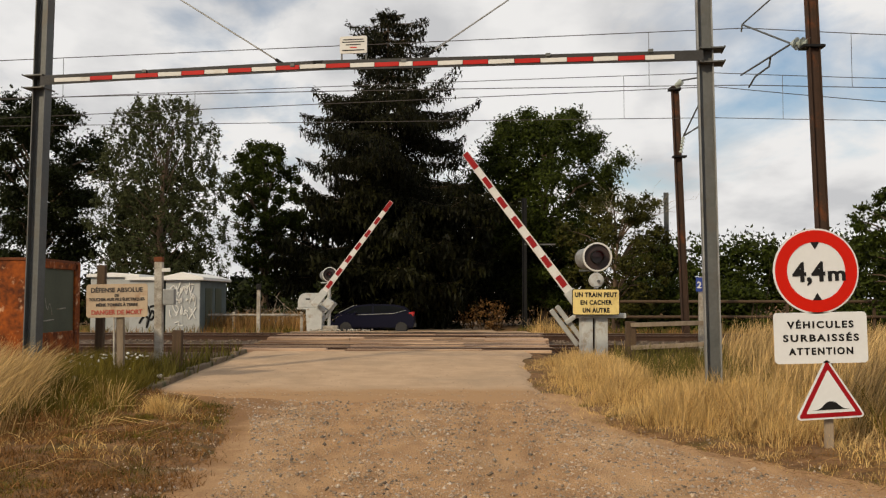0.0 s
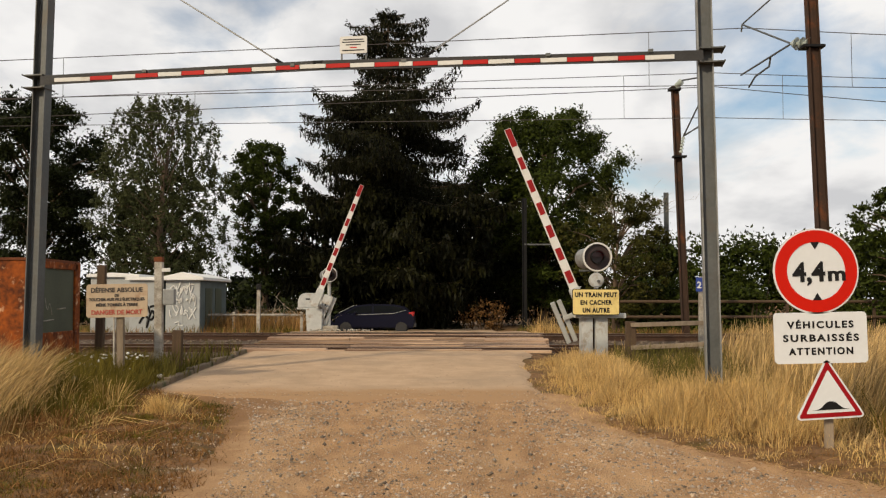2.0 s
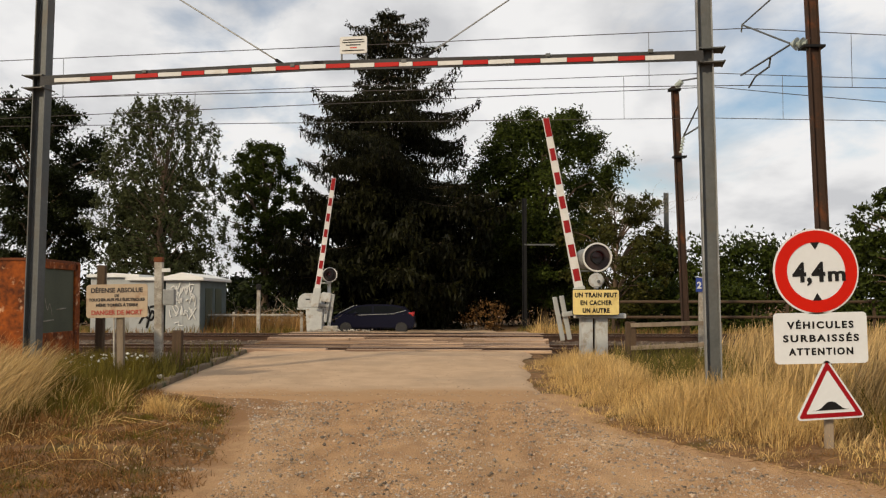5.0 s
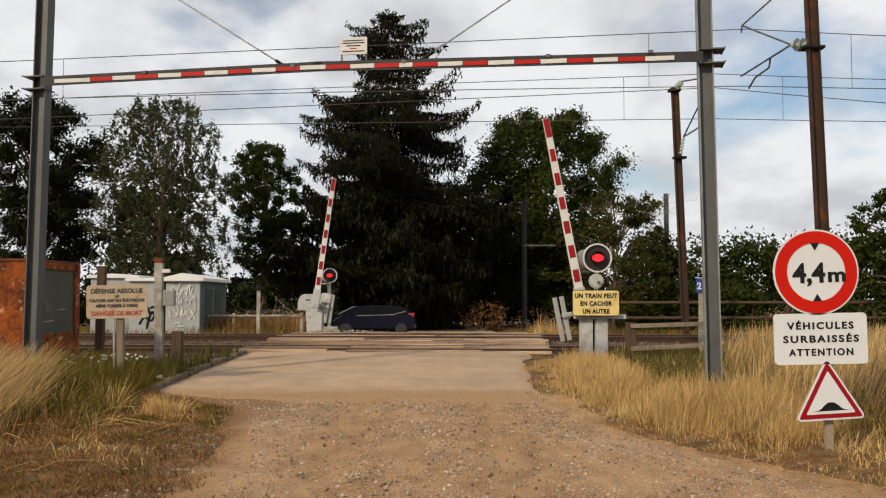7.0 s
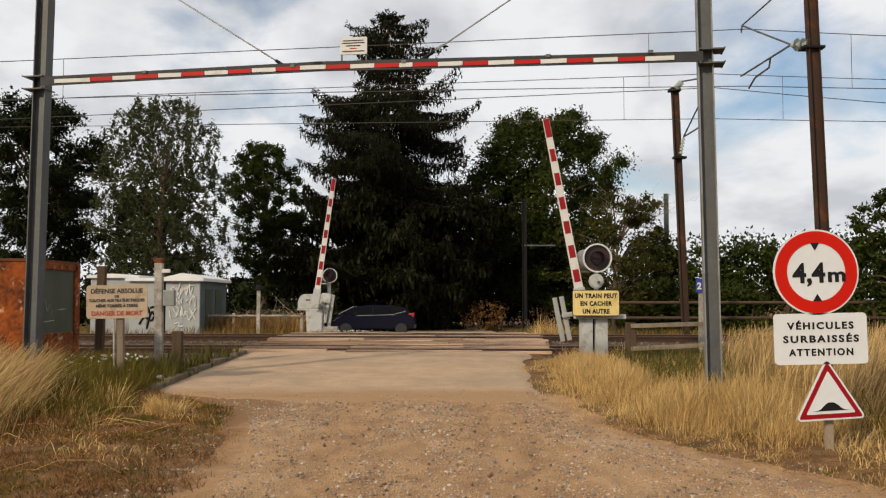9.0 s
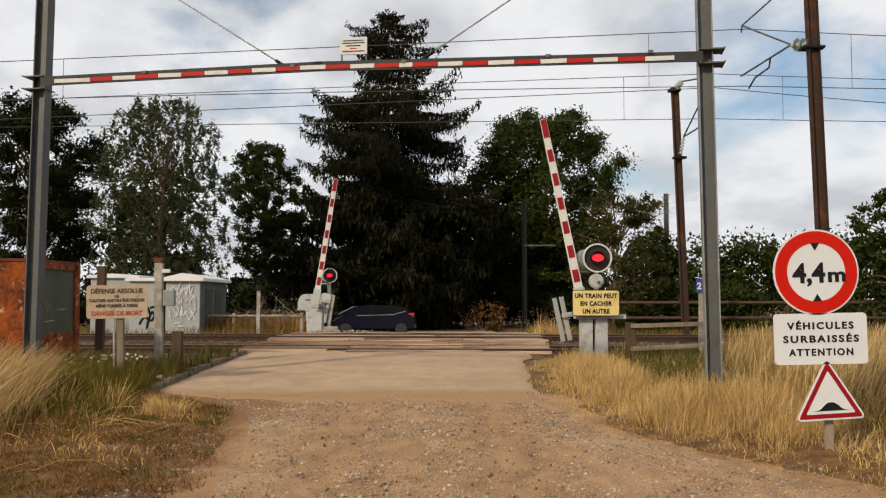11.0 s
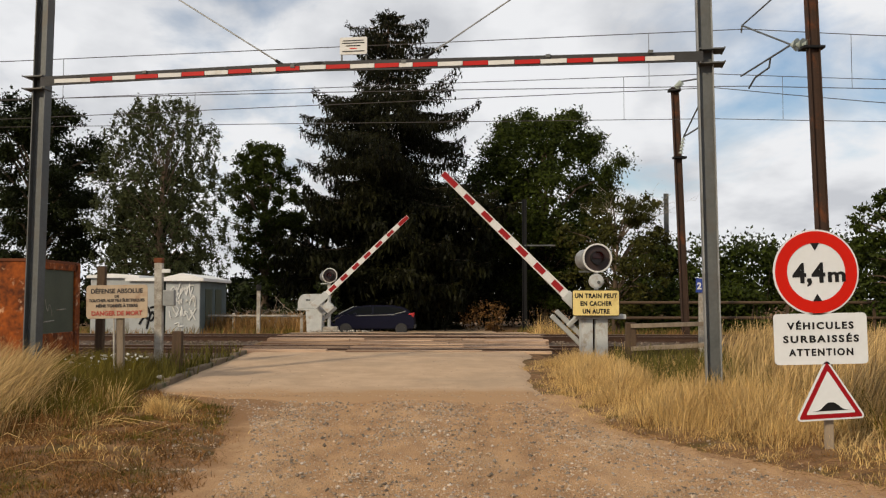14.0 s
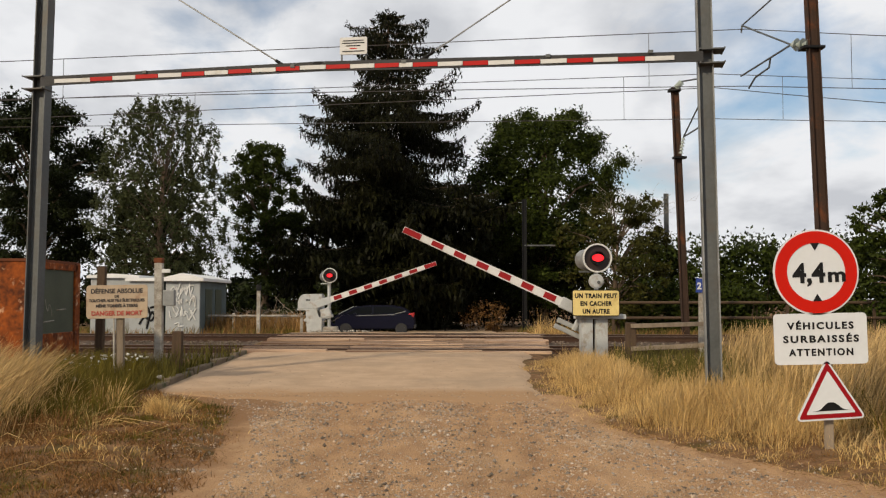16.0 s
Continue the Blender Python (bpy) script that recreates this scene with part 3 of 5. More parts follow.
def build_road_signs():
    K = 1.25                       # the discs are 0.81 m across

    def stand(x, y, z, tilt=0.0):
        return Matrix.Translation((x * K, y * K, 1.5 + (z - 1.5) * K)) @ Matrix.Rotation(radians(tilt), 4, "Y") @ Matrix.Scale(K, 4)
    g = thing("sign_post", stand(2.94, 7.25, 0.15), "pale wooden sign post standing in dry grass", "sign post")
    part("post", box(0.06, 0.05, 1.95, (0, 0.05, 0.78), 0.008), M_TIMBER, g)
    b = bmesh.new()
    for z in (0.62, 0.9, 1.2, 1.5):
        box(0.3, 0.02, 0.03, (0, 0.02, z), bm=b)
    part("fixing_rail", b, M_STEEL, g)
    d = thing("height_limit_sign", stand(2.835, 7.22, 1.705, -2), "round red-rimmed white sign limiting height to 4,4 m", "road sign", "signs on the post")
    part("plate", prism(circle(0.325, 64), 0.0, 0.012), M_SIGNWHITE, d)
    part("red_rim", ring(0.222, 0.312, -0.004, 0.0, 64), M_SIGNRED, d)
    lettering("lettering", "4,4", 0.205, -0.055, -0.003, -0.075, M_BLACK, d, width=0.25, bold=0.006)
    lettering("lettering", "m", 0.15, 0.155, -0.003, -0.075, M_BLACK, d, width=0.135, bold=0.005)
    part("arrow", prism([(-0.035, 0.222), (0.035, 0.222), (0, 0.165)], -0.004, 0.0), M_BLACK, d)
    part("arrow", prism([(-0.035, -0.222), (0, -0.165), (0.035, -0.222)], -0.004, 0.0), M_BLACK, d)
    r = thing("low_vehicle_sign", stand(2.862, 7.22, 1.20, -1.2), "white plate warning low-slung vehicles in black letters", "road sign", "signs on the post")
    part("plate", prism(rounded(0.705, 0.385, 0.03), 0.0, 0.012), M_SIGNWHITE, r)
    for w, z, ww in (("VÉHICULES", 0.075, 0.505), ("SURBAISSÉS", -0.025, 0.575), ("ATTENTION", -0.125, 0.487)):
        lettering("lettering", w, 0.072, 0.0, -0.002, z, M_BLACK, r, width=ww, spacing=1.3, bold=0.0026)
    t = thing("hump_sign", stand(2.918, 7.22, 0.745, -3.5), "red-bordered triangular sign showing a black road hump", "road sign", "signs on the post")

    def tri(s, r):
        pts = []
        for k in range(3):
            a = radians(90 + 120 * k)
            cx, cz = (s - 2 * r) * math.cos(a), (s - 2 * r) * math.sin(a)
            for i in range(7):
                q = a + radians(-60 + 20 * i)
                pts.append((cx + r * math.cos(q), cz + r * math.sin(q)))
        return pts
    part("plate", prism(tri(0.31, 0.025), 0.0, 0.012), M_SIGNWHITE, t)
    part("red_border", prism(tri(0.282, 0.012), -0.003, 0.0), M_TRIRED, t)
    part("white_field", prism(tri(0.215, 0.006), -0.006, -0.003), M_SIGNWHITE, t)
    hump = [(-0.135 + 0.27 * i / 24, -0.084 + 0.062 * math.exp(-abs((i - 12.5) / 6.2) ** 2.6)) for i in range(25)]
    part("hump_symbol", prism([(-0.14, -0.085), *[(x, z) for x, z in hump], (0.14, -0.085)][::-1], -0.009, -0.006), M_BLACK, t)


build_ground()
build_road()
build_tracks()
build_deck()
build_kerb()
build_gantry()
build_road_signs()

# ---- barriers ----
ARM = 4.18


def build_arm(parent, pivot, side, weights=True):
    """The barrier arm, built upright along z; side +1 puts the counterweights toward +x."""
    arm = new("barrier_arm")
    arm.parent = parent
    arm.location = pivot
    b = bmesh.new()
    prof = [(-0.095, 0.30), (0.095, 0.30), (0.07, ARM), (-0.07, ARM)]
    prism(prof, -0.03, 0.03, bm=b, bevel=0.006)
    part("board", b, M_WHITE, arm, "white board of the barrier arm")
    z = ARM - 0.01
    n = 0
    while z > 0.75:
        ln = 0.40 if n == 0 else 0.265
        w = 0.062 + 0.022 * (1 - z / ARM)
        k = 1.0 if n == 0 else 0.82
        for y in (-0.034, 0.034):
            part("red_stripe", box(2 * w * k, 0.006, ln, (0, y, z - ln / 2)), M_REDARM, arm)
        z -= ln + 0.255
        n += 1
    part("arm_socket", box(0.24, 0.10, 0.62, (0, 0, 0.22), 0.02), M_MACHINE, arm, "grey steel socket")
    if weights:
        for dx, dy in ((0.36, 0.30), (0.50, 0.38)):
            part("counterweight", box(0.10, 0.06, 0.95, (side * dx, dy, -0.07), 0.015), M_STEEL_L, arm, "grey counterweight plate")
        part("weight_bracket", box(0.46, 0.08, 0.10, (side * 0.2, 0.24, 0.0), 0.02), M_STEEL_L, arm)
        if side > 0:
            part("weight_block", box(0.30, 0.22, 0.30, (0.36, -0.2, 0.28), 0.03), M_MACHINE, arm)
    return arm


def build_signal(parent, at, r, turn=0.0):
    """Round red flashing light with a pale rim; returns the lamp that turns."""
    s = new("signal_light")
    s.parent = parent
    s.matrix_local = Matrix.Translation(at) @ Matrix.Rotation(radians(turn), 4, "Z")
    part("rim", ring(r * 0.90, r, -0.04, 0.05, 56), M_WHITE, s, "white rim of the light")
    part("dark_screen", prism(circle(r * 0.92, 40), 0.04, 0.08), M_SCREEN, s, "dark brown-red screen")
    part("hood", ring(r * 0.42, r * 0.47, -0.16, 0.06, 40), M_BLACK, s, "black sun hood")
    b = tube((-0.10, 0.10, -0.02), (-0.22, 0.42, -0.02), r * 0.78, r * 0.70, 32)
    smooth(part("drum", b, M_FLANGE, s, "grey lamp drum"))
    lens = part("lens", prism(circle(r * 0.42, 32), 0.035, 0.055), M_DARKLENS, s, "dark red lens")
    # the glass glows on its front alone
    lamp = part("lamp", prism([(r * 0.40 * math.cos(a * math.pi / 12), r * 0.25 * math.sin(a * math.pi / 12)) for a in range(24)], -0.003, 0.003), [M_LAMPRED, M_DARKLENS], s, "glowing red lamp")
    for f in lamp.data.polygons:
        f.material_index = 0 if f.normal.y < -0.9 else 1
    lamp.location = (0, -0.09, 0)
    return lamp


def build_near_barrier():
    B = thing("level_crossing_barrier", Matrix.Translation((3.17, 20.0, 0.15)), "half barrier with striped arm, red light and yellow notice", "crossing barrier", "barriers of the crossing")
    for sx in (-0.155, 0.155):
        b = box(0.24, 0.36, 1.0, (sx, 0.1, 0.5), 0.012)
        part("column", b, M_MACHINE, B, "chipped white-painted steel column")
    part("core", box(0.10, 0.2, 1.0, (0, 0.14, 0.5)), M_DARKWOOD, B)
    part("bracket_tray", box(1.06, 0.30, 0.10, (0.12, 0.0, 0.985), 0.015), M_MACHINE, B, "grey bracket tray")
    part("light_mast", tube((0.05, 0.0, 0.0), (0.05, 0.0, 2.25), 0.045, seg=14), M_STEEL_L, B)
    part("machine_hood", box(0.62, 0.5, 0.42, (0.2, 0.3, 1.25), 0.06), M_MACHINE, B, "grey housing of the drive")
    # bell
    b = tube((0.04, -0.16, 1.725), (0.04, -0.02, 1.725), 0.155, 0.155, 36, bevel=0.03)
    smooth(part("bell", b, M_MACHINE, B, "pale grey round bell"))
    part("bell_boss", tube((0.075, -0.19, 1.70), (0.075, -0.15, 1.70), 0.035, 0.03, 16), M_STEEL, B)
    # second-train notice
    p = new("second_train_notice")
    p.parent = B
    p.location = (0.0, -0.28, 1.27)
    part("plate", prism(rounded(0.985, 0.545, 0.05), 0.0, 0.02), M_BLACK, p, "black edge of the notice")
    part("yellow_face", prism(rounded(0.955, 0.515, 0.04), -0.004, 0.0), M_YELLOW, p, "yellow enamel face")
    for w, z, ww in (("UN TRAIN PEUT", 0.105, 0.88), ("EN CACHER", -0.055, 0.66), ("UN AUTRE", -0.215, 0.56)):
        lettering("lettering", w, 0.128, 0.0, -0.006, z, M_BLACK, p, width=ww, spacing=1.12, bold=0.007)
    lamp = build_signal(B, (0.06, -0.12, 2.21), 0.305)
    part("light_bracket", box(0.5, 0.05, 0.04, (-0.05, 0.05, 1.93), 0.008), M_STEEL, B)
    arm = build_arm(B, (-0.21, 0.05, 1.075), -1)
    return arm, lamp


def build_far_barrier():
    B = thing("level_crossing_barrier", Matrix.Translation((-4.17, 31.4, 0.35)), "half barrier with white drive housing and red light across the tracks", "crossing barrier", "barriers of the crossing")
    prof = [(-0.62, -0.25), (0.2, -0.25), (0.2, 0.25), (-0.42, 0.25), (-0.55, 0.18), (-0.62, 0.0)]
    o = part("machine_hood", prism(prof, -0.28, 0.28, bevel=0.03), M_MACHINE, B, "pale grey rounded hood of the drive")
    o.location = (0, 0.25, 1.07)
    part("hood_skirt", box(0.88, 0.62, 0.06, (-0.21, 0.25, 0.81), 0.015), M_MACHINE, B)
    part("maker_plate", box(0.14, 0.01, 0.04, (-0.28, -0.04, 1.12)), M_BLACK, B)
    b = bmesh.new()
    prism([(-0.30, 0.05), (0.20, 0.05), (0.22, 0.8), (-0.34, 0.8)], -0.15, 0.45, bm=b, bevel=0.02)
    part("pedestal", b, M_MACHINE, B, "chipped white pedestal")
    part("light_mast", tube((0.40, 0.1, 0.1), (0.40, 0.1, 1.95), 0.055, seg=12), M_MACHINE, B)
    part("light_bracket", box(0.34, 0.05, 0.04, (0.30, 0.05, 1.66), 0.008), M_STEEL_L, B)
    lamp = build_signal(B, (0.43, 0.0, 1.93), 0.245)
    part("foot_block", box(0.55, 0.4, 0.25, (0.42, 0.1, 0.12), 0.04), M_CONCRETE, B)
    arm = build_arm(B, (0.0, -0.35, 0.96), 1)
    return arm, lamp


# ---- fences, posts, notices ----


def post(name, x, y, z0, z1, w, material, label, category="post", group="", lean=0.0, cap=None):
    t = thing(name, pose(x, y, z0, 0, lean, 0), label, category, group)
    b = box(w, w * 0.9, z1 - z0 + 0.25, (0, 0, (z1 - z0 - 0.25) / 2), w * 0.12)
    part("shaft", b, material, t)
    if cap:
        part("cap", box(w * 1.1, w, 0.10, (0, 0, z1 - z0 + 0.03), 0.02), cap, t, "rust-stained cap")
    return t


def build_posts():
    p = post("concrete_post", -5.36, 18.0, 0.2, 2.2, 0.15, M_CONCRETE, "weathered grey concrete post with rusty cap and small box", "post", lean=-0.6, cap=M_RUSTDARK)
    part("arm_plate", box(0.16, 0.03, 0.07, (0.15, -0.06, 1.83), 0.01), M_WHITE, p, "small white arm")
    part("junction_box", box(0.22, 0.14, 0.30, (0.20, -0.02, 1.32), 0.02), M_FLANGE, p, "grey junction box")
    part("base_collar", box(0.22, 0.2, 0.2, (0, 0, 0.08), 0.03), M_CONCRETE, p)
    post("timber_post", -6.85, 19.0, 0.2, 2.16, 0.16, M_DARKWOOD, "dark old timber post behind the notice", "post", lean=1.0)
    post("timber_stump", -4.74, 17.0, 0.2, 0.93, 0.17, M_DARKWOOD, "short dark timber stump near the tracks", "post", lean=1.0)
    q = post("concrete_post", -6.2, 32.0, 0.3, 1.95, 0.12, M_CONCRETE, "pale concrete post with a small black box beyond the tracks", "post")
    part("cap_box", box(0.15, 0.14, 0.2, (0, -0.01, 1.58), 0.02), M_BLACK, q, "small black box")
    # danger notice
    d = thing("danger_notice", Matrix.Translation((-5.12, 15.0, 0.22)) @ Matrix.Rotation(radians(-1.0), 4, "Y"), "faded enamel notice warning of electric wires on a concrete post", "warning sign")
    part("post", box(0.115, 0.09, 1.55, (0.03, 0.08, 0.7), 0.015), M_TIMBER, d)
    part("pipe", tube((-0.05, 0.02, -0.1), (-0.05, 0.02, 1.4), 0.018, seg=10), M_CONCRETE, d)
    pl = part("plate", prism(rounded(0.965, 0.525, 0.05), 0.0, 0.015), mat("faded_enamel", (0.44, 0.35, 0.25), (0.33, 0.25, 0.17), 0.5, scale=4, fine=40, bump=0.05, stain=(0.30, 0.2, 0.13), stain_scale=5), d, "faded cream enamel plate")
    pl.location = (0, 0, 1.24)
    ink, redink = plain("faded_ink", (0.03, 0.022, 0.018), 0.6), plain("faded_red_ink", (0.33, 0.05, 0.03), 0.6)
    for w, z, ww, s, m in (("DÉFENSE ABSOLUE", 0.135, 0.82, 0.10, ink), ("DE", 0.065, 0.07, 0.055, ink), ("TOUCHER AUX FILS ÉLECTRIQUES", 0.0, 0.88, 0.062, ink),
                           ("MÊME TOMBÉS À TERRE", -0.085, 0.66, 0.062, ink), ("DANGER DE MORT", -0.215, 0.80, 0.10, redink)):
        lettering("lettering", w, s, 0.0, -0.006, 1.24 + z, m, d, width=ww, bold=0.003)
    # post with the blue number plate
    n = post("concrete_post", 5.16, 19.0, 0.15, 1.93, 0.14, M_CONCRETE, "pale concrete post with blue plate numbered 2", "post", lean=1.0)
    part("number_plate", prism(rounded(0.13, 0.28, 0.01), -0.09, -0.075), M_BLUE, n, "blue enamel plate").location = (-0.09, 0, 1.62)
    lettering("lettering", "2", 0.18, -0.09, -0.092, 1.55, M_WHITE, n, bold=0.006)
    # timber rail fence by the track
    f = thing("rail_fence", Matrix.Translation((3.66, 18.6, 0.15)), "weathered low timber rail fence in dry grass", "fence")
    part("fence_post", box(0.20, 0.16, 0.95, (0, 0, 0.42), 0.02), M_DARKWOOD, f)
    part("fence_post", box(0.13, 0.12, 0.9, (1.72, 0.02, 0.42), 0.02), M_TIMBER, f)
    for z0, z1 in ((0.80, 0.85), (0.36, 0.44)):
        b = box(1.75, 0.05, 0.085, (0, 0, 0), 0.012, rot=Matrix.Rotation(-math.atan2(z1 - z0, 1.6), 3, "Y"))
        o = part("fence_rail", b, M_TIMBER, f)
        o.location = (0.86, -0.1, (z0 + z1) / 2 + 0.03)
    # pipe fence beyond the tracks
    for x0, x1, hs, lab in ((5.9, 24.0, (1.38, 0.85), "dark tubular fence beyond the tracks"), (-9.6, -4.9, (0.92,), "low grey rail fence beyond the tracks")):
        f = thing("pipe_fence", Matrix.Translation((x0, 33.0, 0.1)), lab, "fence", "fences along the line")
        nposts = max(2, int((x1 - x0) / 2.6))
        for i in range(nposts + 1):
            part("fence_post", box(0.09, 0.09, hs[0] + 0.1, ((x1 - x0) * i / nposts, 0, hs[0] / 2 - 0.05), 0.01), M_DARKWOOD if len(hs) > 1 else M_CONCRETE, f)
        for h in hs:
            part("fence_rail", tube((0, -0.06, h - 0.1), (x1 - x0, -0.06, h - 0.1), 0.05 if len(hs) > 1 else 0.04), M_DARKWOOD if len(hs) > 1 else M_CONCRETE, f)


# ---- cabins and container ----


def scribble(name, pts, r, material, parent):
    cu = bpy.data.curves.new(name, "CURVE")
    cu.dimensions, cu.bevel_depth, cu.bevel_resolution = "3D", r, 0
    for line in pts:
        sp = cu.splines.new("NURBS")
        sp.points.add(len(line) - 1)
        for q, (x, z) in zip(sp.points, line):
            q.co = (x, 0, z, 1)
        sp.use_endpoint_u, sp.order_u = True, 3
    tmp = bpy.data.objects.new(name, cu)
    me = bpy.data.meshes.new_from_object(tmp)
    bpy.data.objects.remove(tmp)
    me.transform(Matrix.Diagonal((1, 0.15, 1, 1)))
    me.materials.clear()
    me.materials.append(material)
    ob = new(name, me)
    ob.parent = parent
    return ob


def build_cabin(x0, x1, y, depth, z0, z1, label, peak=0.0, fac=1.0, over=0.12):
    c = thing("equipment_cabin", Matrix.Translation((x0, y, z0)), label, "cabin", "cabins by the line")
    w, h = x1 - x0, z1 - z0
    part("front_wall", box(w, 0.10, h, (w / 2, 0.05, h / 2 - 0.1), 0.01), M_CABIN, c)
    # back and sides take the wall colour with shade in it
    part("back_wall", box(w, 0.10, h, (w / 2, depth - 0.05, h / 2 - 0.1), 0.01), M_CABIN_SHADED, c)
    part("side_wall", box(0.10, depth - 0.2, h, (0.05, depth / 2, h / 2 - 0.1), 0.01), M_CABIN_SHADED, c)
    part("side_wall", box(0.10, depth - 0.2, h, (w - 0.05, depth / 2, h / 2 - 0.1), 0.01), M_CABIN_SHADED, c)
    n = max(2, int(w / 0.45))
    for i in range(1, n):
        part("seam", box(0.025, 0.015, h - 0.15, (w * i / n, -0.008, h / 2 - 0.1)), M_CABIN, c)
    prof = [(-over, 0), (w + over, 0), (w + over, 0.10), (w * 0.5, 0.11 + peak), (-over, 0.10)]
    o = part("roof", prism(prof, -over, depth + over, bevel=0.012), M_ROOF, c, "white flat roof slab")
    o.location = (0, 0, h - 0.1)
    return c, w, h


def build_cabins():
    c, w, h = build_cabin(-12.3, -10.7, 33.2, 2.6, 0.3, 2.33, "pale grey equipment cabin with white roof across the tracks", 0.05)
    scribble("scrawl", [[(0.1, 1.0), (0.3, 1.35), (0.45, 1.0), (0.2, 0.75), (0.5, 0.7)], [(0.15, 0.9), (0.4, 0.95)]], 0.04, M_BLACK, c).location = (0, -0.02, 0)
    c, w, h = build_cabin(-10.55, -9.42, 32.0, 3.6, 0.3, 2.2, "grey ribbed equipment cabin with black scrawls", 0.0)
    scribble("scrawl", [[(0.2, 1.05), (0.45, 1.2), (0.3, 0.8), (0.6, 1.1), (0.7, 0.7)], [(0.35, 0.35), (0.5, 0.7), (0.75, 0.4), (0.9, 0.75), (1.0, 0.3)], [(0.6, 0.2), (0.75, 0.95), (0.9, 0.5), (1.05, 0.9)], [(0.7, 0.9), (1.0, 1.05), (0.85, 0.6)]], 0.035, M_BLACK, c).location = (0, -0.02, 0)
    c, w, h = build_cabin(-9.3, -8.16, 31.9, 3.9, 0.3, 2.2, "grey equipment cabin covered with white graffiti scrawls", 0.16, over=0.16)
    g = [[(0.12, 1.3), (0.22, 1.72), (0.42, 1.4), (0.5, 1.75)], [(0.45, 1.2), (0.6, 1.75), (0.7, 1.25), (0.75, 1.7), (0.95, 1.65)],
         [(0.8, 1.75), (0.82, 1.15), (1.02, 1.4), (1.0, 0.95)], [(0.25, 0.95), (0.35, 0.62), (0.5, 0.9), (0.3, 0.98)], [(0.55, 0.95), (0.6, 0.55), (0.72, 0.8), (0.78, 0.5)],
         [(0.8, 0.9), (1.02, 0.5)], [(1.03, 0.88), (0.8, 0.48)], [(0.3, 0.35), (0.5, 0.45), (0.42, 0.25), (0.62, 0.3)]]
    rs = random.Random(31)
    for row, (z, hh) in enumerate(((1.45, 0.42), (1.12, 0.3), (0.72, 0.34))):
        x = 0.18
        while x < 1.0:
            g.append([(x + rs.uniform(-0.05, 0.12), z + rs.uniform(-0.5, 0.5) * hh) for _ in range(5)])
            x += 0.17
    scribble("graffiti", g, 0.026, M_WHITE, c).location = (0, -0.02, 0)
    for y in (1.2, 2.6):
        part("side_door", box(0.03, 0.9, 1.45, (w + 0.012, y, 0.82), 0.01), M_OLIVE, c, "dark side door")
    # rusty container by the near verge
    k = thing("rusty_container", Matrix.Translation((-9.6, 16.0, 0.1)), "rust-orange steel container with dark olive side", "container")
    part("front_wall", box(2.7, 0.06, 2.05, (1.35, 0.03, 1.02), 0.01), M_RUST, k, "flaking orange rust")
    part("side_wall", box(0.05, 1.9, 1.85, (2.67, 1.0, 1.02)), M_OLIVE, k, "dark olive side panel")
    part("back_wall", box(2.7, 0.06, 2.05, (1.35, 1.97, 1.02)), M_RUSTDARK, k)
    part("side_wall", box(0.05, 1.9, 2.0, (0.03, 1.0, 1.02)), M_RUSTDARK, k)
    part("roof", box(2.74, 2.04, 0.05, (1.35, 1.0, 2.06), 0.01), M_RUSTDARK, k)
    for y in (0.06, 1.88):
        part("frame_post", box(0.09, 0.24, 2.06, (2.69, y, 1.03), 0.015), M_RUST, k)
    part("frame_rail", box(0.09, 1.75, 0.12, (2.69, 1.0, 1.98), 0.015), M_RUST, k)
    part("frame_rail", box(0.07, 1.75, 0.72, (2.68, 1.0, 0.44), 0.015), M_RUST, k)
    scribble("scrawl", [[(0, 0.3), (0.1, 0.0), (0.2, 0.3), (0.3, 0.0)], [(-0.05, -0.1), (0.4, -0.08)], [(0.5, 0.1), (0.9, 0.12)]], 0.012, M_CONCRETE, k).matrix_local = Matrix.Translation((2.70, 0.5, 1.1)) @ Matrix.Rotation(radians(90), 4, "Z")


# ---- catenary ----


def lattice_mast(x, y, z0, z1, w, lean, label, material=None):
    m = thing("catenary_mast", Matrix.Translation((x, y, z0)), label, "catenary mast", "masts of the line")
    part("shaft", h_beam(z1 - z0, w, w * 0.8, 0.018, (lean, 0)), material or M_RUSTMAST, m)
    return m


def insulator(parent, p0, p1, r, n=5):
    p0, p1 = Vector(p0), Vector(p1)
    b = bmesh.new()
    for i in range(n):
        a, c = p0.lerp(p1, (i + 0.1) / n), p0.lerp(p1, (i + 0.75) / n)
        tube(a, c, r, r * 0.5, 18, bm=b)
    tube(p0, p1, r * 0.3, seg=8, bm=b)
    return smooth(part("insulator", b, M_INSUL, parent, "grey-green ribbed insulator"))


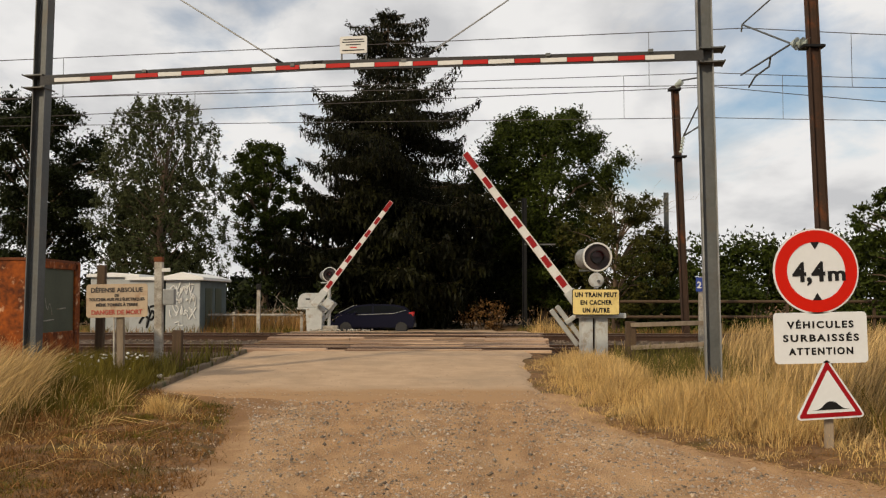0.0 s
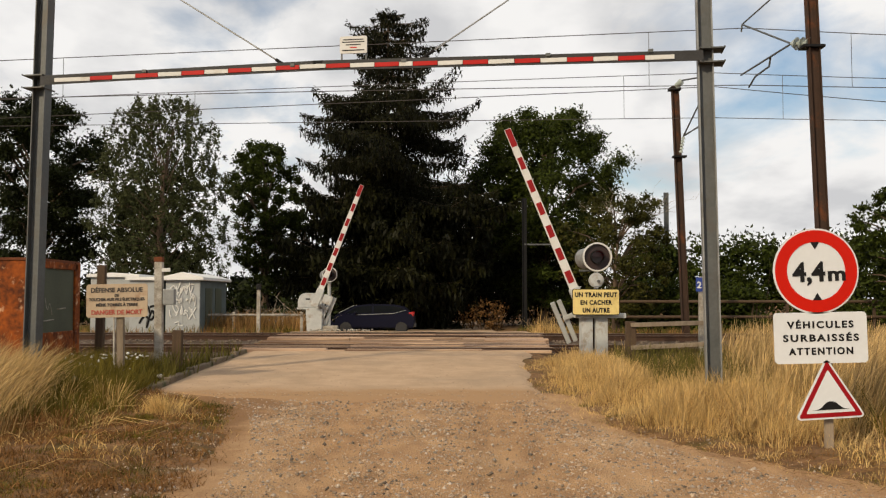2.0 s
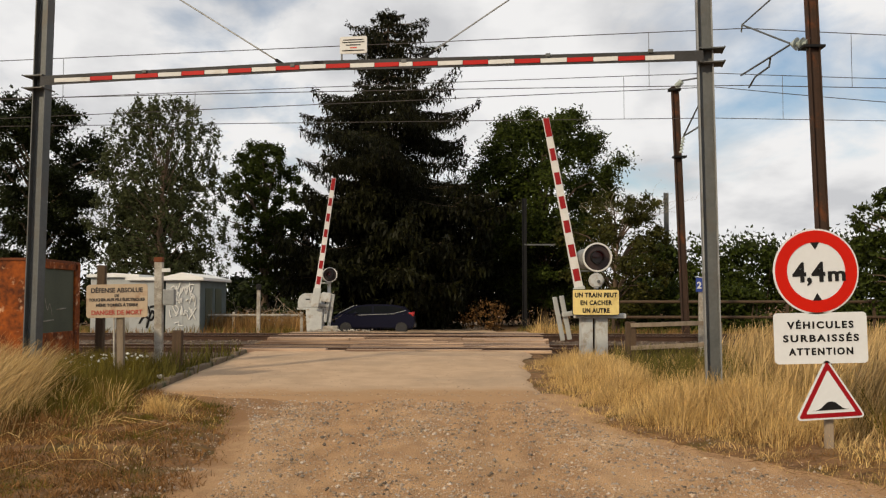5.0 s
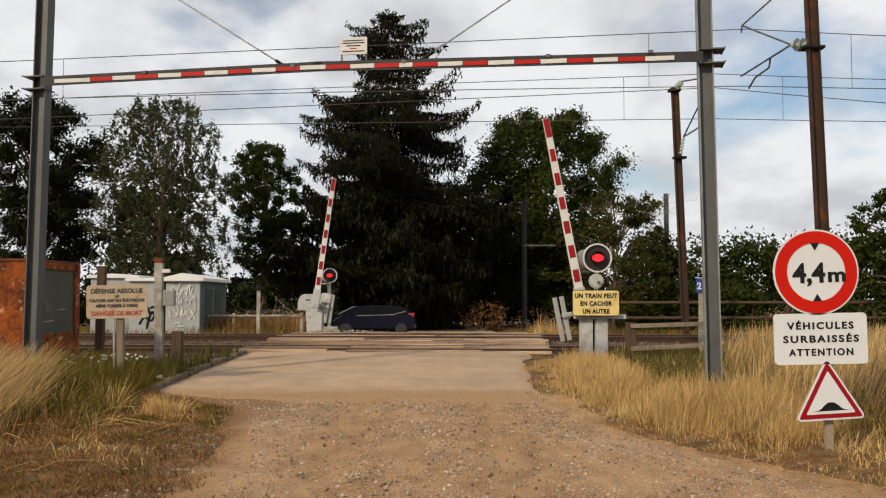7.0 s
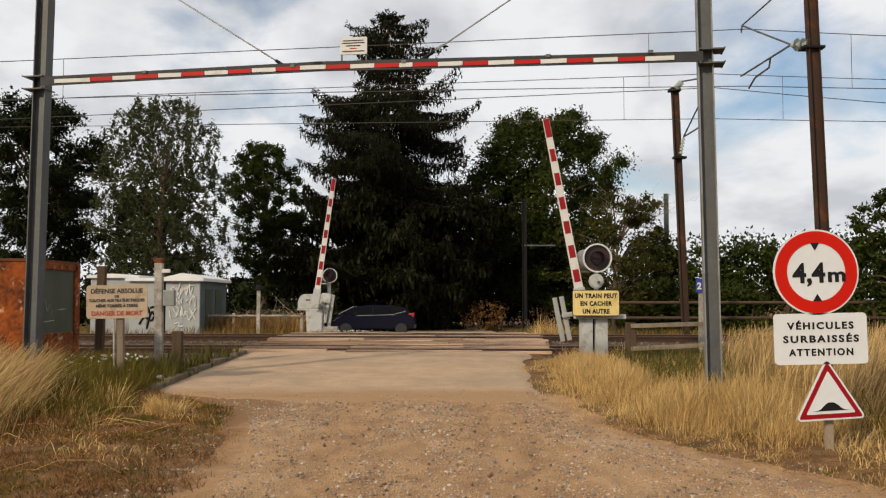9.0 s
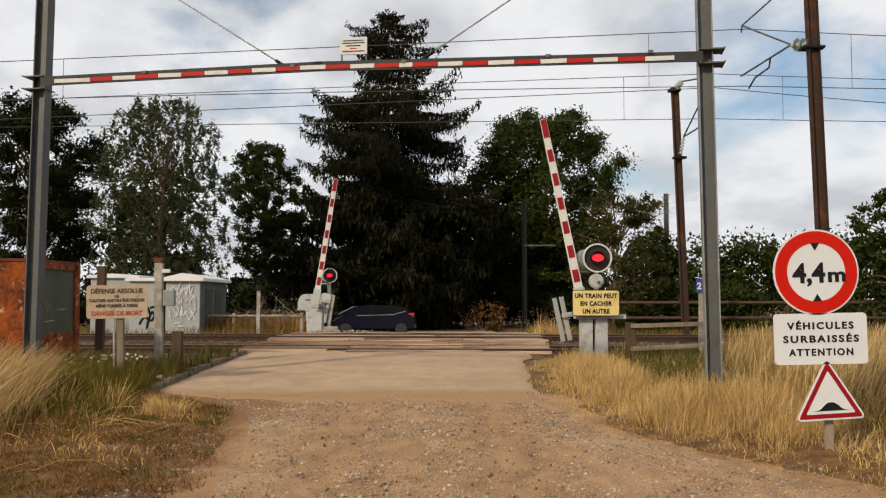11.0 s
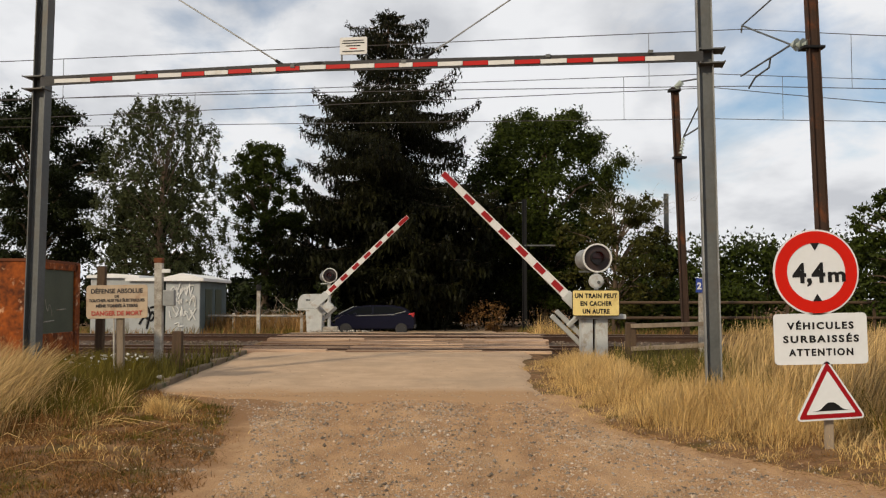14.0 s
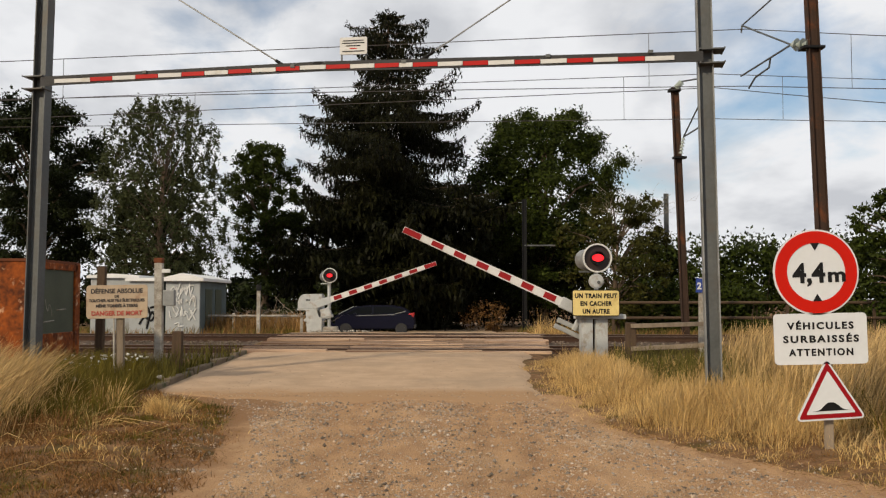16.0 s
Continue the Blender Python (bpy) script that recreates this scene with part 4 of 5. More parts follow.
def build_catenary():
    m = lattice_mast(8.0, 19.8, 0.1, 9.4, 0.235, -0.028, "rust-brown steel catenary mast with insulator and bracket arm")
    o = (8.02, 19.8, 0.1)
    rel = lambda p: (p[0] - o[0], p[1] - o[1], p[2] - o[2])
    insulator(m, rel((7.76, 19.8, 6.86)), rel((7.49, 20.12, 6.95)), 0.14, 3)
    part("insulator_clamp", box(0.46, 0.34, 0.06, rel((7.82, 19.85, 6.80)), 0.01), M_BLACK, m)
    segs = [((7.49, 20.12, 6.95), (7.20, 22.5, 8.06), 0.022), ((7.20, 22.5, 8.06), (7.55, 20.2, 8.35), 0.018), ((7.49, 20.12, 6.95), (7.14, 22.45, 6.82), 0.022),
            ((7.38, 21.1, 6.9), (7.38, 21.2, 6.72), 0.022), ((7.38, 21.2, 6.72), (7.30, 21.9, 6.66), 0.022), ((7.30, 21.9, 6.66), (7.34, 22.5, 6.54), 0.022), ((7.20, 22.5, 8.06), (7.18, 22.5, 7.88), 0.02)]
    for p, q, r in segs:
        part("bracket_tube", tube(rel(p), rel(q), r, seg=8), M_STEEL, m)
    # the mast across the tracks
    m = lattice_mast(7.6, 29.8, 0.2, 8.2, 0.22, -0.032, "rust-brown steel catenary mast beyond the tracks")
    o = (7.6, 29.8, 0.2)
    part("head_band", box(0.36, 0.3, 0.08, rel((7.33, 29.8, 8.1))), M_BLACK, m)
    insulator(m, rel((7.36, 29.6, 8.16)), rel((7.48, 29.4, 8.3)), 0.10)
    insulator(m, rel((7.45, 29.55, 6.05)), rel((7.50, 29.4, 6.55)), 0.07)
    part("clamp", box(0.4, 0.3, 0.06, rel((7.45, 29.75, 5.95))), M_BLACK, m)
    for p, q in (((7.5, 29.4, 6.55), (7.55, 26.4, 7.68)), ((7.5, 29.4, 6.55), (7.5, 26.4, 6.5)), ((7.48, 29.4, 8.3), (7.55, 26.4, 7.75))):
        part("bracket_tube", tube(rel(p), rel(q), 0.025, seg=8), M_STEEL, m)
    m = lattice_mast(16.5, 70.0, -0.2, 9.3, 0.32, 0, "grey catenary mast far along the line", M_STEEL)
    m = lattice_mast(3.95, 46.0, -0.3, 6.35, 0.22, 0, "dark pole with crossarm before the trees", M_BLACK)
    part("crossarm", box(1.5, 0.08, 0.07, (0.75, 0, 4.4)), M_STEEL, m)

    # wires: sagging between their ends, with droppers
    def wire(name, a, c, sag, r, label):
        a, c = Vector(a), Vector(c)
        n = 28
        pts = [a.lerp(c, i / n) + Vector((0, 0, -4 * sag * (i / n) * (1 - i / n))) for i in range(n + 1)]
        b = bmesh.new()
        rows = []
        for p in pts:
            rows.append([b.verts.new(p + Vector((0, r * math.cos(t), r * math.sin(t)))) for t in (0.5, 2.6, 4.7)])
        for u, v in zip(rows, rows[1:]):
            for i in range(3):
                b.faces.new((u[i], u[(i + 1) % 3], v[(i + 1) % 3], v[i]))
        t = thing(name, Matrix(), label, "overhead wire", "overhead wires")
        part("strand", b, M_WIRE, t)
        return t, pts
    def span(y, left, mid, right, sag_l, sag_r, names, x1):
        a = wire(names[0], (-46, along(y, -46), left), (x1, along(y, x1), mid), sag_l, 0.012, names[1])
        c = wire(names[0], (x1, along(y, x1), mid), (60, along(y, 60), right), sag_r, 0.012, names[1])
        return a, c

    def height_at(pts, x):
        for p, q in zip(pts, pts[1:]):
            if p.x <= x <= q.x:
                return p.lerp(q, (x - p.x) / (q.x - p.x))
        return pts[-1]
    mess = ("messenger_wire", "thin dark messenger wire of the overhead line")
    cont = ("contact_wire", "thin dark contact wire above the track")
    for m, c, xs in ((span(22.9, 6.4, 7.96, 7.96, 0.0, 0.93, mess, 7.25), span(22.9, 5.4, 6.58, 6.58, -0.32, 0.45, cont, 7.25), (-38, -24, -9.44, 4.95, 9.71, 24, 38)),
                     (span(26.6, 6.1, 7.76, 7.76, -0.12, 0.68, mess, 7.5), span(26.6, 6.42, 6.5, 6.5, 0.0, 0.40, cont, 7.5), (-38, -22, -7.1, 5.05, 9.4, 22, 38))):
        for x in xs:
            k = 0 if x < 7.3 else 1
            part("dropper", tube(height_at(m[k][1], x), height_at(c[k][1], x), 0.007, seg=4), M_WIRE, m[k][0])
    span(24.7, 5.2, 6.95, 6.95, 0.0, 1.5, ("feeder_wire", "dark feeder wire beside the line"), 7.0)


# ---- parked car ----


def build_car():
    c = thing("parked_car", Matrix.Translation((-3.62, 50.5, -0.37)), "dark blue hatchback car parked in the shade", "car")
    # side outline, nose toward -x
    low = [(-2.25, 0.32), (-2.28, 0.62), (-2.2, 0.85), (-1.85, 1.06), (1.95, 1.12), (2.13, 0.95), (2.16, 0.55), (2.1, 0.30)]
    part("body", prism(low, -0.88, 0.88, bevel=0.06), M_CAR, c)
    part("cabin", prism([(-1.85, 1.03), (-1.0, 1.48), (-0.2, 1.56), (0.9, 1.55), (1.6, 1.42), (2.0, 1.08)], -0.78, 0.78, bevel=0.05), M_CAR, c)
    for y in (-0.785, 0.785):
        part("side_window", prism([(-1.42, 1.10), (-0.85, 1.42), (-0.1, 1.48), (-0.1, 1.10)], y - 0.01, y + 0.01), M_GLASS, c, "dark side window")
        part("side_window", prism([(0.0, 1.11), (0.0, 1.48), (0.9, 1.47), (1.5, 1.36), (1.62, 1.18)], y - 0.01, y + 0.01), M_GLASS, c, "dark side window")
        part("side_trim", tube((-0.95, y * 1.135, 1.0), (1.1, y * 1.135, 1.07), 0.014, seg=6), M_STEEL_L, c, "bright waist line")
        part("side_trim", tube((1.1, y * 1.03, 1.09), (1.68, y * 1.03, 1.24), 0.014, seg=6), M_STEEL_L, c, "bright window line")
        # a pale bar added as the highlight along the windscreen edge
        part("pillar_highlight", tube((-1.82, y, 1.10), (-1.02, y, 1.50), 0.016, seg=6), M_STEEL_L, c, "highlight along the windscreen pillar")
        part("tail_lamp", box(0.26, 0.08, 0.24, (1.96, y * 1.06, 1.02), 0.03), M_TAILRED, c, "red tail lamp")
        part("door_mirror", box(0.14, 0.16, 0.11, (-0.95, y * 1.24, 1.10), 0.03), M_CAR, c)
        part("head_lamp", box(0.26, 0.12, 0.14, (-2.12, y * 0.95, 0.83), 0.03), M_GLASS, c, "clear head lamp")
    part("windscreen", box(0.03, 1.4, 0.86, (-1.44, 0, 1.275), rot=Matrix.Rotation(radians(62), 3, "Y")), M_GLASS, c)
    part("bumper", box(0.1, 1.7, 0.2, (2.14, 0, 0.45), 0.03), M_RUBBER, c)
    for x in (-1.45, 1.45):
        for y in (-0.82, 0.82):
            wh = new("wheel")
            wh.parent = c
            wh.location = (x, y, 0.31)
            s = smooth(part("tyre", tube((0, -0.1, 0), (0, 0.1, 0), 0.31, seg=28, bevel=0.03), M_RUBBER, wh))
            part("rim", tube((0, -0.112, 0), (0, 0.112, 0), 0.2, seg=10), M_RIM, wh)


ARM_NEAR, LAMP_NEAR = build_near_barrier()
ARM_FAR, LAMP_FAR = build_far_barrier()
build_posts()
build_cabins()
build_catenary()
build_car()

# ---- trees ----


def leaf_cloud(centres, radii, n, size, rng, droop=0.0, flatten=0.75):
    """Many small leaves round the centres of the clumps: vertices and triangle pairs."""
    centres, radii = np.array(centres), np.array(radii)
    w = radii ** 2
    pick = rng.choice(len(centres), n, p=w / w.sum())
    d = rng.normal(size=(n, 3))
    d /= np.linalg.norm(d, axis=1)[:, None]
    rr = radii[pick] * np.minimum(np.abs(rng.normal(size=n)), 1.9) * 0.62
    pos = centres[pick] + d * rr[:, None] * np.array([1, 1, flatten])
    a = rng.normal(size=(n, 3)); a[:, 2] -= droop
    a /= np.linalg.norm(a, axis=1)[:, None]
    nrm = d * 0.6 + rng.normal(size=(n, 3)) * 0.7
    b = np.cross(a, nrm); b /= np.linalg.norm(b, axis=1)[:, None] + 1e-9
    s = size * rng.uniform(0.6, 1.4, n)[:, None]
    bend = np.cross(a, b) * s * 0.18
    v = np.stack([pos - a * s * 0.5, pos + b * s * 0.26 + bend, pos + a * s * 0.5, pos - b * s * 0.26 + bend], 1).reshape(-1, 3)
    i = np.arange(n)[:, None] * 4
    f = np.concatenate([i + np.array([[0, 1, 2]]), i + np.array([[0, 2, 3]])], 1).reshape(-1, 3)
    return v, f


def broad_tree(name, x, y, z0, height, hw, label, leaf, seed, n=14000, size=0.3, crown_from=0.18, clumps=70, gap=0.34, lean=0.0, group="trees beyond the line", top=1.4, airy=False):
    """A tapered trunk, limbs to the clumps, and a crown of leaves in clumps."""
    rng = np.random.default_rng(seed)
    t = thing(name, Matrix.Translation((x, y, z0)), label, "tree", group)
    cz0 = height * crown_from
    cen, rad = [], []
    while len(cen) < clumps:
        u = rng.random()
        prof = math.sin(math.pi * (0.12 + 0.80 * u) ** top) ** 0.7
        if airy:                   # a full, blunt-headed crown with an even spread of small sprays
            prof = float(np.interp(u, (0, 0.12, 0.35, 0.75, 0.92, 1.0), (0.55, 0.9, 1.0, 0.92, 0.68, 0.35))) * (1 + 0.12 * noise.noise((u * 5, seed, 1)))
        a, q = rng.random() * 2 * math.pi, math.sqrt(rng.uniform(0.1, 1.0))
        r = hw * prof * q * rng.uniform(0.8, 1.08)
        cz = cz0 + (height - cz0) * u * 0.96
        cen.append((r * math.cos(a) + lean * cz, r * math.sin(a), cz))
        rad.append(hw * gap * rng.uniform(0.6, 1.15) * (0.55 + 0.45 * prof))
    v, f = leaf_cloud(cen, rad, n, size, rng, flatten=1.7 if airy else 0.75)
    b = bmesh.new()
    r0 = 0.022 * height
    knots = [Vector((lean * height * k + 0.1 * hw * rng.normal() * k, 0.1 * rng.normal() * k, height * k)) for k in (0, 0.2, 0.4, 0.62, 0.85)]
    knots[0] = Vector((0, 0, -0.3))
    for i in range(4):
        tube(knots[i], knots[i + 1], r0 * (1 - 0.22 * i), r0 * (1 - 0.22 * (i + 1)), 9, bm=b)
    part("trunk", b, M_BARK, t)
    b = bmesh.new()
    for c in cen[: min(60 if airy else 40, clumps)]:
        c = Vector(c)
        k = min(0.8, max(0.12, c.z / height * 0.7))
        s = Vector((lean * height * k, 0, height * k))
        mid = s.lerp(c, 0.55) + Vector((0, 0, 0.05 * height))
        w = 0.4 if airy else 1.0
        tube(s, mid, r0 * 0.32 * w, r0 * 0.2 * w, 6, bm=b)
        tube(mid, c, r0 * 0.2 * w, r0 * 0.05 * w, 6, bm=b)
    part("branchwork", b, M_BARK, t)
    mesh_of("crown", v, f, leaf, t)
    return t


def fir_tree(x, y, z0, height, hw, seed):
    """Boughs that sag and lift at the tip, each hung with curtains of needle sprays."""
    rng = np.random.default_rng(seed)
    t = thing("fir_tree", Matrix.Translation((x, y, z0)), "tall dark fir tree with drooping layered branches", "tree", "trees beyond the line")
    part("trunk", tube((0, 0, -0.3), (0, 0, height), 0.36, 0.03, 12), M_BARK, t)
    P, A, S = [], [], []
    b = bmesh.new()

    def sprays(at, way, n, lo, hi, spread):
        for _ in range(n):
            a = np.array(way) + rng.normal(size=3) * spread
            P.append(np.array(at) + rng.normal(size=3) * 0.07)
            A.append(a / np.linalg.norm(a))
            S.append(rng.uniform(lo, hi))
    z = 1.0
    level = 0
    while z < height - 0.2:
        u = z / height
        reach = hw * float(np.interp(u, (0, 0.3, 0.43, 0.55, 0.65, 0.72, 0.765, 0.80, 0.85, 0.93, 0.97, 1.0), (1.0, 1.02, 1.04, 1.0, 0.92, 0.80, 0.60, 0.46, 0.42, 0.40, 0.32, 0.08)))
        k = 11 if u < 0.48 else 10 if u > 0.78 else 8
        fine = 1.0 if u > 0.42 else 1.6
        for i in range(k):
            a = 2 * math.pi * (i + rng.random() * 0.9) / k + level * 0.9
            bough = noise.noise((1.7 * math.cos(a), 1.7 * math.sin(a), z * 0.5))
            if u > 0.48 and bough < -0.12:
                continue
            ln = reach * (1.0 + 0.65 * bough) * rng.uniform(0.78, 1.16)
            d = np.array((math.cos(a), math.sin(a), 0.0))
            e = np.array((-d[1], d[0], 0.0))
            sag, lift = rng.uniform(0.16, 0.40), rng.uniform(0.10, 0.34)
            spine = lambda q: d * ln * q + np.array((0, 0, z - sag * ln * q + lift * ln * q ** 3))
            m = max(6, int(ln / 0.20))
            for j in range(m):
                q = 0.12 + 0.88 * (j + rng.random()) / m
                c = spine(q)
                half = 0.26 * ln * math.sin(math.pi * min(0.97, 0.25 + 0.72 * q)) + 0.10
                for side in (-1, 1):
                    w = half * rng.uniform(0.4, 1.1)
                    steps = max(2, int(w / (0.17 * fine)))
                    for h in range(steps):
                        f = (h + rng.random()) / steps
                        g = c + e * side * w * f + d * 0.35 * w * f + np.array((0, 0, -0.30 * w * f * f))
                        # twig needles along the branchlet, then the hanging curtain
                        sprays(g, d * 0.6 + e * side * 0.7 + np.array((0, 0, -0.15)), 2, 0.13 * fine, 0.28 * fine, 0.35)
                        drop = rng.uniform(0.15, 0.95) * (0.45 + 0.6 * (1 - u)) * min(1.0, ln / 3.0)
                        hang = max(1, int(drop / (0.13 * fine)))
                        for v in range(hang):
                            sprays(g + np.array((0, 0, -drop * (v + 0.5) / hang)), (0.0, 0.0, -1.0), 1, 0.16 * fine, 0.35 * fine, 0.30)
            sprays(spine(1.0), d + np.array((0, 0, 0.5)), 5, 0.18, 0.36, 0.3)
            for q in (0.0, 0.33, 0.66):
                tube(tuple(spine(q)), tuple(spine(q + 0.33)), 0.055 * (1.05 - q), 0.055 * (0.72 - q), 5, bm=b)
        z += 0.50 + 0.34 * (1 - u)
        level += 1
    for z in np.arange(height - 0.9, height + 0.25, 0.05):
        sprays((0, 0, z), (rng.normal(), rng.normal(), 0.6), 2, 0.16, 0.30, 0.3)
    part("branchwork", b, M_BARK, t)
    P, A, S = np.array(P), np.array(A), np.array(S)[:, None]
    B = np.cross(A, rng.normal(size=P.shape)); B /= np.linalg.norm(B, axis=1)[:, None]
    v = np.stack([P - A * S * 0.5, P + B * S * 0.17, P + A * S * 0.6, P - B * S * 0.17], 1).reshape(-1, 3)
    i = np.arange(len(P))[:, None] * 4
    f = np.concatenate([i + np.array([[0, 1, 2]]), i + np.array([[0, 2, 3]])], 1).reshape(-1, 3)
    mesh_of("needles", v, f, M_FIR_SHADED, t)


def hedge(name, x0, x1, y, z0, h0, h1, depth, label, leaf, seed, n=9000, size=0.28, clumps=60, stem=0.05):
    rng = np.random.default_rng(seed)
    t = thing(name, Matrix.Translation((x0, y, z0)), label, "hedge", "hedges and thickets", "stuff")
    cen, rad = [], []
    for i in range(clumps):
        u = rng.random()
        h = h0 + (h1 - h0) * u
        h *= 0.85 + 0.3 * noise.noise((u * 6, seed, 0))
        cen.append(((x1 - x0) * u, rng.uniform(-depth, depth) * 0.5, h * rng.uniform(0.05, 0.92)))
        rad.append(h * rng.uniform(0.14, 0.26) + 0.15)
    v, f = leaf_cloud(cen, rad, n, size, rng)
    b = bmesh.new()
    for c in cen[:24]:
        tube((c[0] * 0.98 + 0.1 * rng.normal(), 0, -0.2), c, stem, stem * 0.3, 5, bm=b)
    part("stems", b, M_BARK, t)
    mesh_of("foliage", v, f, leaf, t)
    return t


def build_trees():
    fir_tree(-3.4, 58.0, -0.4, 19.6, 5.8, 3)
    broad_tree("broadleaf_tree", 6.75, 63.0, -0.4, 14.8, 5.6, "tall broadleaf tree with dense green crown beside the fir", M_LEAF, 11, n=115000, size=0.20, clumps=300, gap=0.21, top=1.2, crown_from=0.1)
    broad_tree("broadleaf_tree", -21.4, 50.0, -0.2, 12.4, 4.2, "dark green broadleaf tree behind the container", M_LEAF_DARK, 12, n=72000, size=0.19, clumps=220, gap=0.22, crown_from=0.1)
    broad_tree("willow_tree", -14.2, 48.0, -0.2, 12.2, 3.7, "airy grey-green willow tree behind the cabins", M_LEAF_GREY, 13, n=50000, size=0.14, clumps=1300, gap=0.066, crown_from=0.10, airy=True)
    broad_tree("broadleaf_tree", -10.5, 56.0, -0.2, 11.2, 2.5, "slender dark green tree beside the willow", M_LEAF, 14, n=46000, size=0.16, clumps=260, gap=0.2, crown_from=0.2)
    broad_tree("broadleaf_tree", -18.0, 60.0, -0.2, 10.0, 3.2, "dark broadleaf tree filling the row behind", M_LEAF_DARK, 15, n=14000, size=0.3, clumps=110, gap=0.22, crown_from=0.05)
    broad_tree("thorn_tree", 6.7, 36.5, 0.0, 5.6, 2.45, "small yellowish thorn tree with bare upper twigs", M_LEAF_YEL, 16, n=18000, size=0.13, clumps=140, gap=0.17, crown_from=0.12, group="")
    broad_tree("broadleaf_tree", 15.2, 31.0, 0.0, 5.3, 1.9, "small green tree with ragged outer branches", M_LEAF, 17, n=12000, size=0.16, clumps=110, gap=0.18, crown_from=0.1)
    # the dark leaf colour here carries the deep shade behind the fir
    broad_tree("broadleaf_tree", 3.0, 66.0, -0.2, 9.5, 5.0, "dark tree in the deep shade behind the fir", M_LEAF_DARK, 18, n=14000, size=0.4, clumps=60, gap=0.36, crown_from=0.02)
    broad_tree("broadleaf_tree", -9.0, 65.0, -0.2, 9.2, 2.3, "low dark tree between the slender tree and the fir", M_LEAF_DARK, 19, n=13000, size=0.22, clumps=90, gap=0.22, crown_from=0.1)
    # thicket in near-black leaves, so the hollow under the trees reads as shade
    hedge("thicket", -12.0, 10.5, 64.0, -0.3, 5.5, 6.5, 4.0, "dense thicket under the trees, deep shade in its leaf colour", M_FIR_SHADED, 21, n=60000, size=0.2, clumps=180)
    hedge("hedge", 8.5, 30.0, 45.0, -0.1, 5.0, 6.0, 3.0, "green hedge along the far side of the line", M_LEAF, 22, n=60000, size=0.22, clumps=260)
    hedge("bush", 7.6, 12.5, 38.0, 0.0, 2.6, 2.4, 1.6, "low bushes behind the tubular fence", M_LEAF, 23, n=14000, size=0.17, clumps=80)
    hedge("hedge", -34.0, -11.0, 66.0, -0.2, 5.5, 3.4, 3.0, "far dark hedge behind the cabins", M_LEAF_DARK, 24, n=16000, size=0.4, clumps=90)
    hedge("hedge", -14.0, -5.0, 44.0, 0.0, 2.0, 2.6, 2.0, "low dark brush behind the dead branches", M_LEAF_DARK, 25, n=7000, size=0.25, clumps=50)
    hedge("far_woods", -160.0, 160.0, 170.0, -0.3, 6.5, 7.5, 12.0, "far line of woods on the horizon", M_LEAF_DARK, 26, n=16000, size=1.6, clumps=220)
    hedge("dry_bush", 1.3, 3.4, 55.0, -0.3, 1.9, 1.8, 0.8, "dry brown bush catching sun behind the road", M_DULL, 27, n=1100, size=0.15, clumps=34, stem=0.008)
    # bare twigs over the thorn tree, and the heap of dead branches
    rng = random.Random(5)

    def twigs(name, x, y, z, n, spread, rise, r, label, mat_, cat):
        t = thing(name, Matrix.Translation((x, y, z)), label, cat, "", "stuff")
        b = bmesh.new()
        for _ in range(n):
            p = Vector((rng.uniform(-spread, spread), rng.uniform(-0.6, 0.6), rng.uniform(0, 0.3)))
            d = Vector((rng.uniform(-1, 1), rng.uniform(-0.4, 0.4), rise * rng.uniform(0.2, 1.0)))
            for k in range(3):
                q = p + d * rng.uniform(0.35, 0.6)
                tube(p, q, r * (1 - k * 0.28), r * (0.72 - k * 0.28), 4, bm=b)
                if rng.random() < 0.7:
                    e = q + Vector((rng.uniform(-0.4, 0.4), rng.uniform(-0.3, 0.3), rng.uniform(0.0, 0.4)))
                    tube(q, e, r * 0.4, r * 0.15, 4, bm=b)
                p = q
                d = d + Vector((rng.uniform(-0.4, 0.4), 0, rng.uniform(-0.5, 0.2)))
        part("sticks", b, mat_, t)
    twigs("bare_twigs", 7.3, 36.4, 4.5, 26, 0.9, 1.0, 0.010, "bare grey twigs above the thorn tree", M_TWIG, "twigs")
    twigs("branch_heap", -6.9, 36.0, 0.3, 70, 1.8, 0.7, 0.014, "heap of dead pale branches beyond the tracks", M_TWIG, "branches")


# ---- grass, weeds and loose stones ----


def blades(name, roots, heights, lean, width, material, label, seed, curl=0.5, head=False):
    """Bent grass blades of three pieces each, standing on the ground at the roots."""
    rng = np.random.default_rng(seed)
    n = len(roots)
    ax = rng.random(n) * 2 * np.pi
    dirv = np.stack([np.cos(ax), np.sin(ax)], 1) * rng.uniform(0.1, curl, n)[:, None] + np.array(lean).reshape(-1, 2) * rng.uniform(0.5, 1.3, n)[:, None]
    side = np.stack([-np.sin(ax * 1.7), np.cos(ax * 1.7), np.zeros(n)], 1) * width * rng.uniform(0.6, 1.4, n)[:, None]
    side[:, 0] = np.abs(side[:, 0]) + width * 0.4
    h = heights[:, None]
    P = []
    low = heights.max() < 0.2      # two pieces are enough for short blades
    for k, wd in ((0, 1.0), (0.55, 0.85), (1.0, 0.05)) if low else ((0, 1.0), (0.4, 0.85), (0.75, 0.6 if not head else 1.0), (1.0, 0.05)):
        off = np.zeros((n, 3))
        off[:, :2] = dirv * h * k ** 1.8
        off[:, 2] = heights * k * (1 - 0.22 * k * np.linalg.norm(dirv, axis=1))
        c = roots + off
        P += [c - side * wd, c + side * wd]
    v = np.stack(P, 1).reshape(-1, 3)
    i = np.arange(n)[:, None] * len(P)
    f = np.concatenate([i + np.array([[a, a + 1, a + 3, a + 2]]) for a in range(0, len(P) - 2, 2)], 1).reshape(-1, 4)
    return tagged(mesh_of(name, v, f, material), label, "grass", "", "stuff")


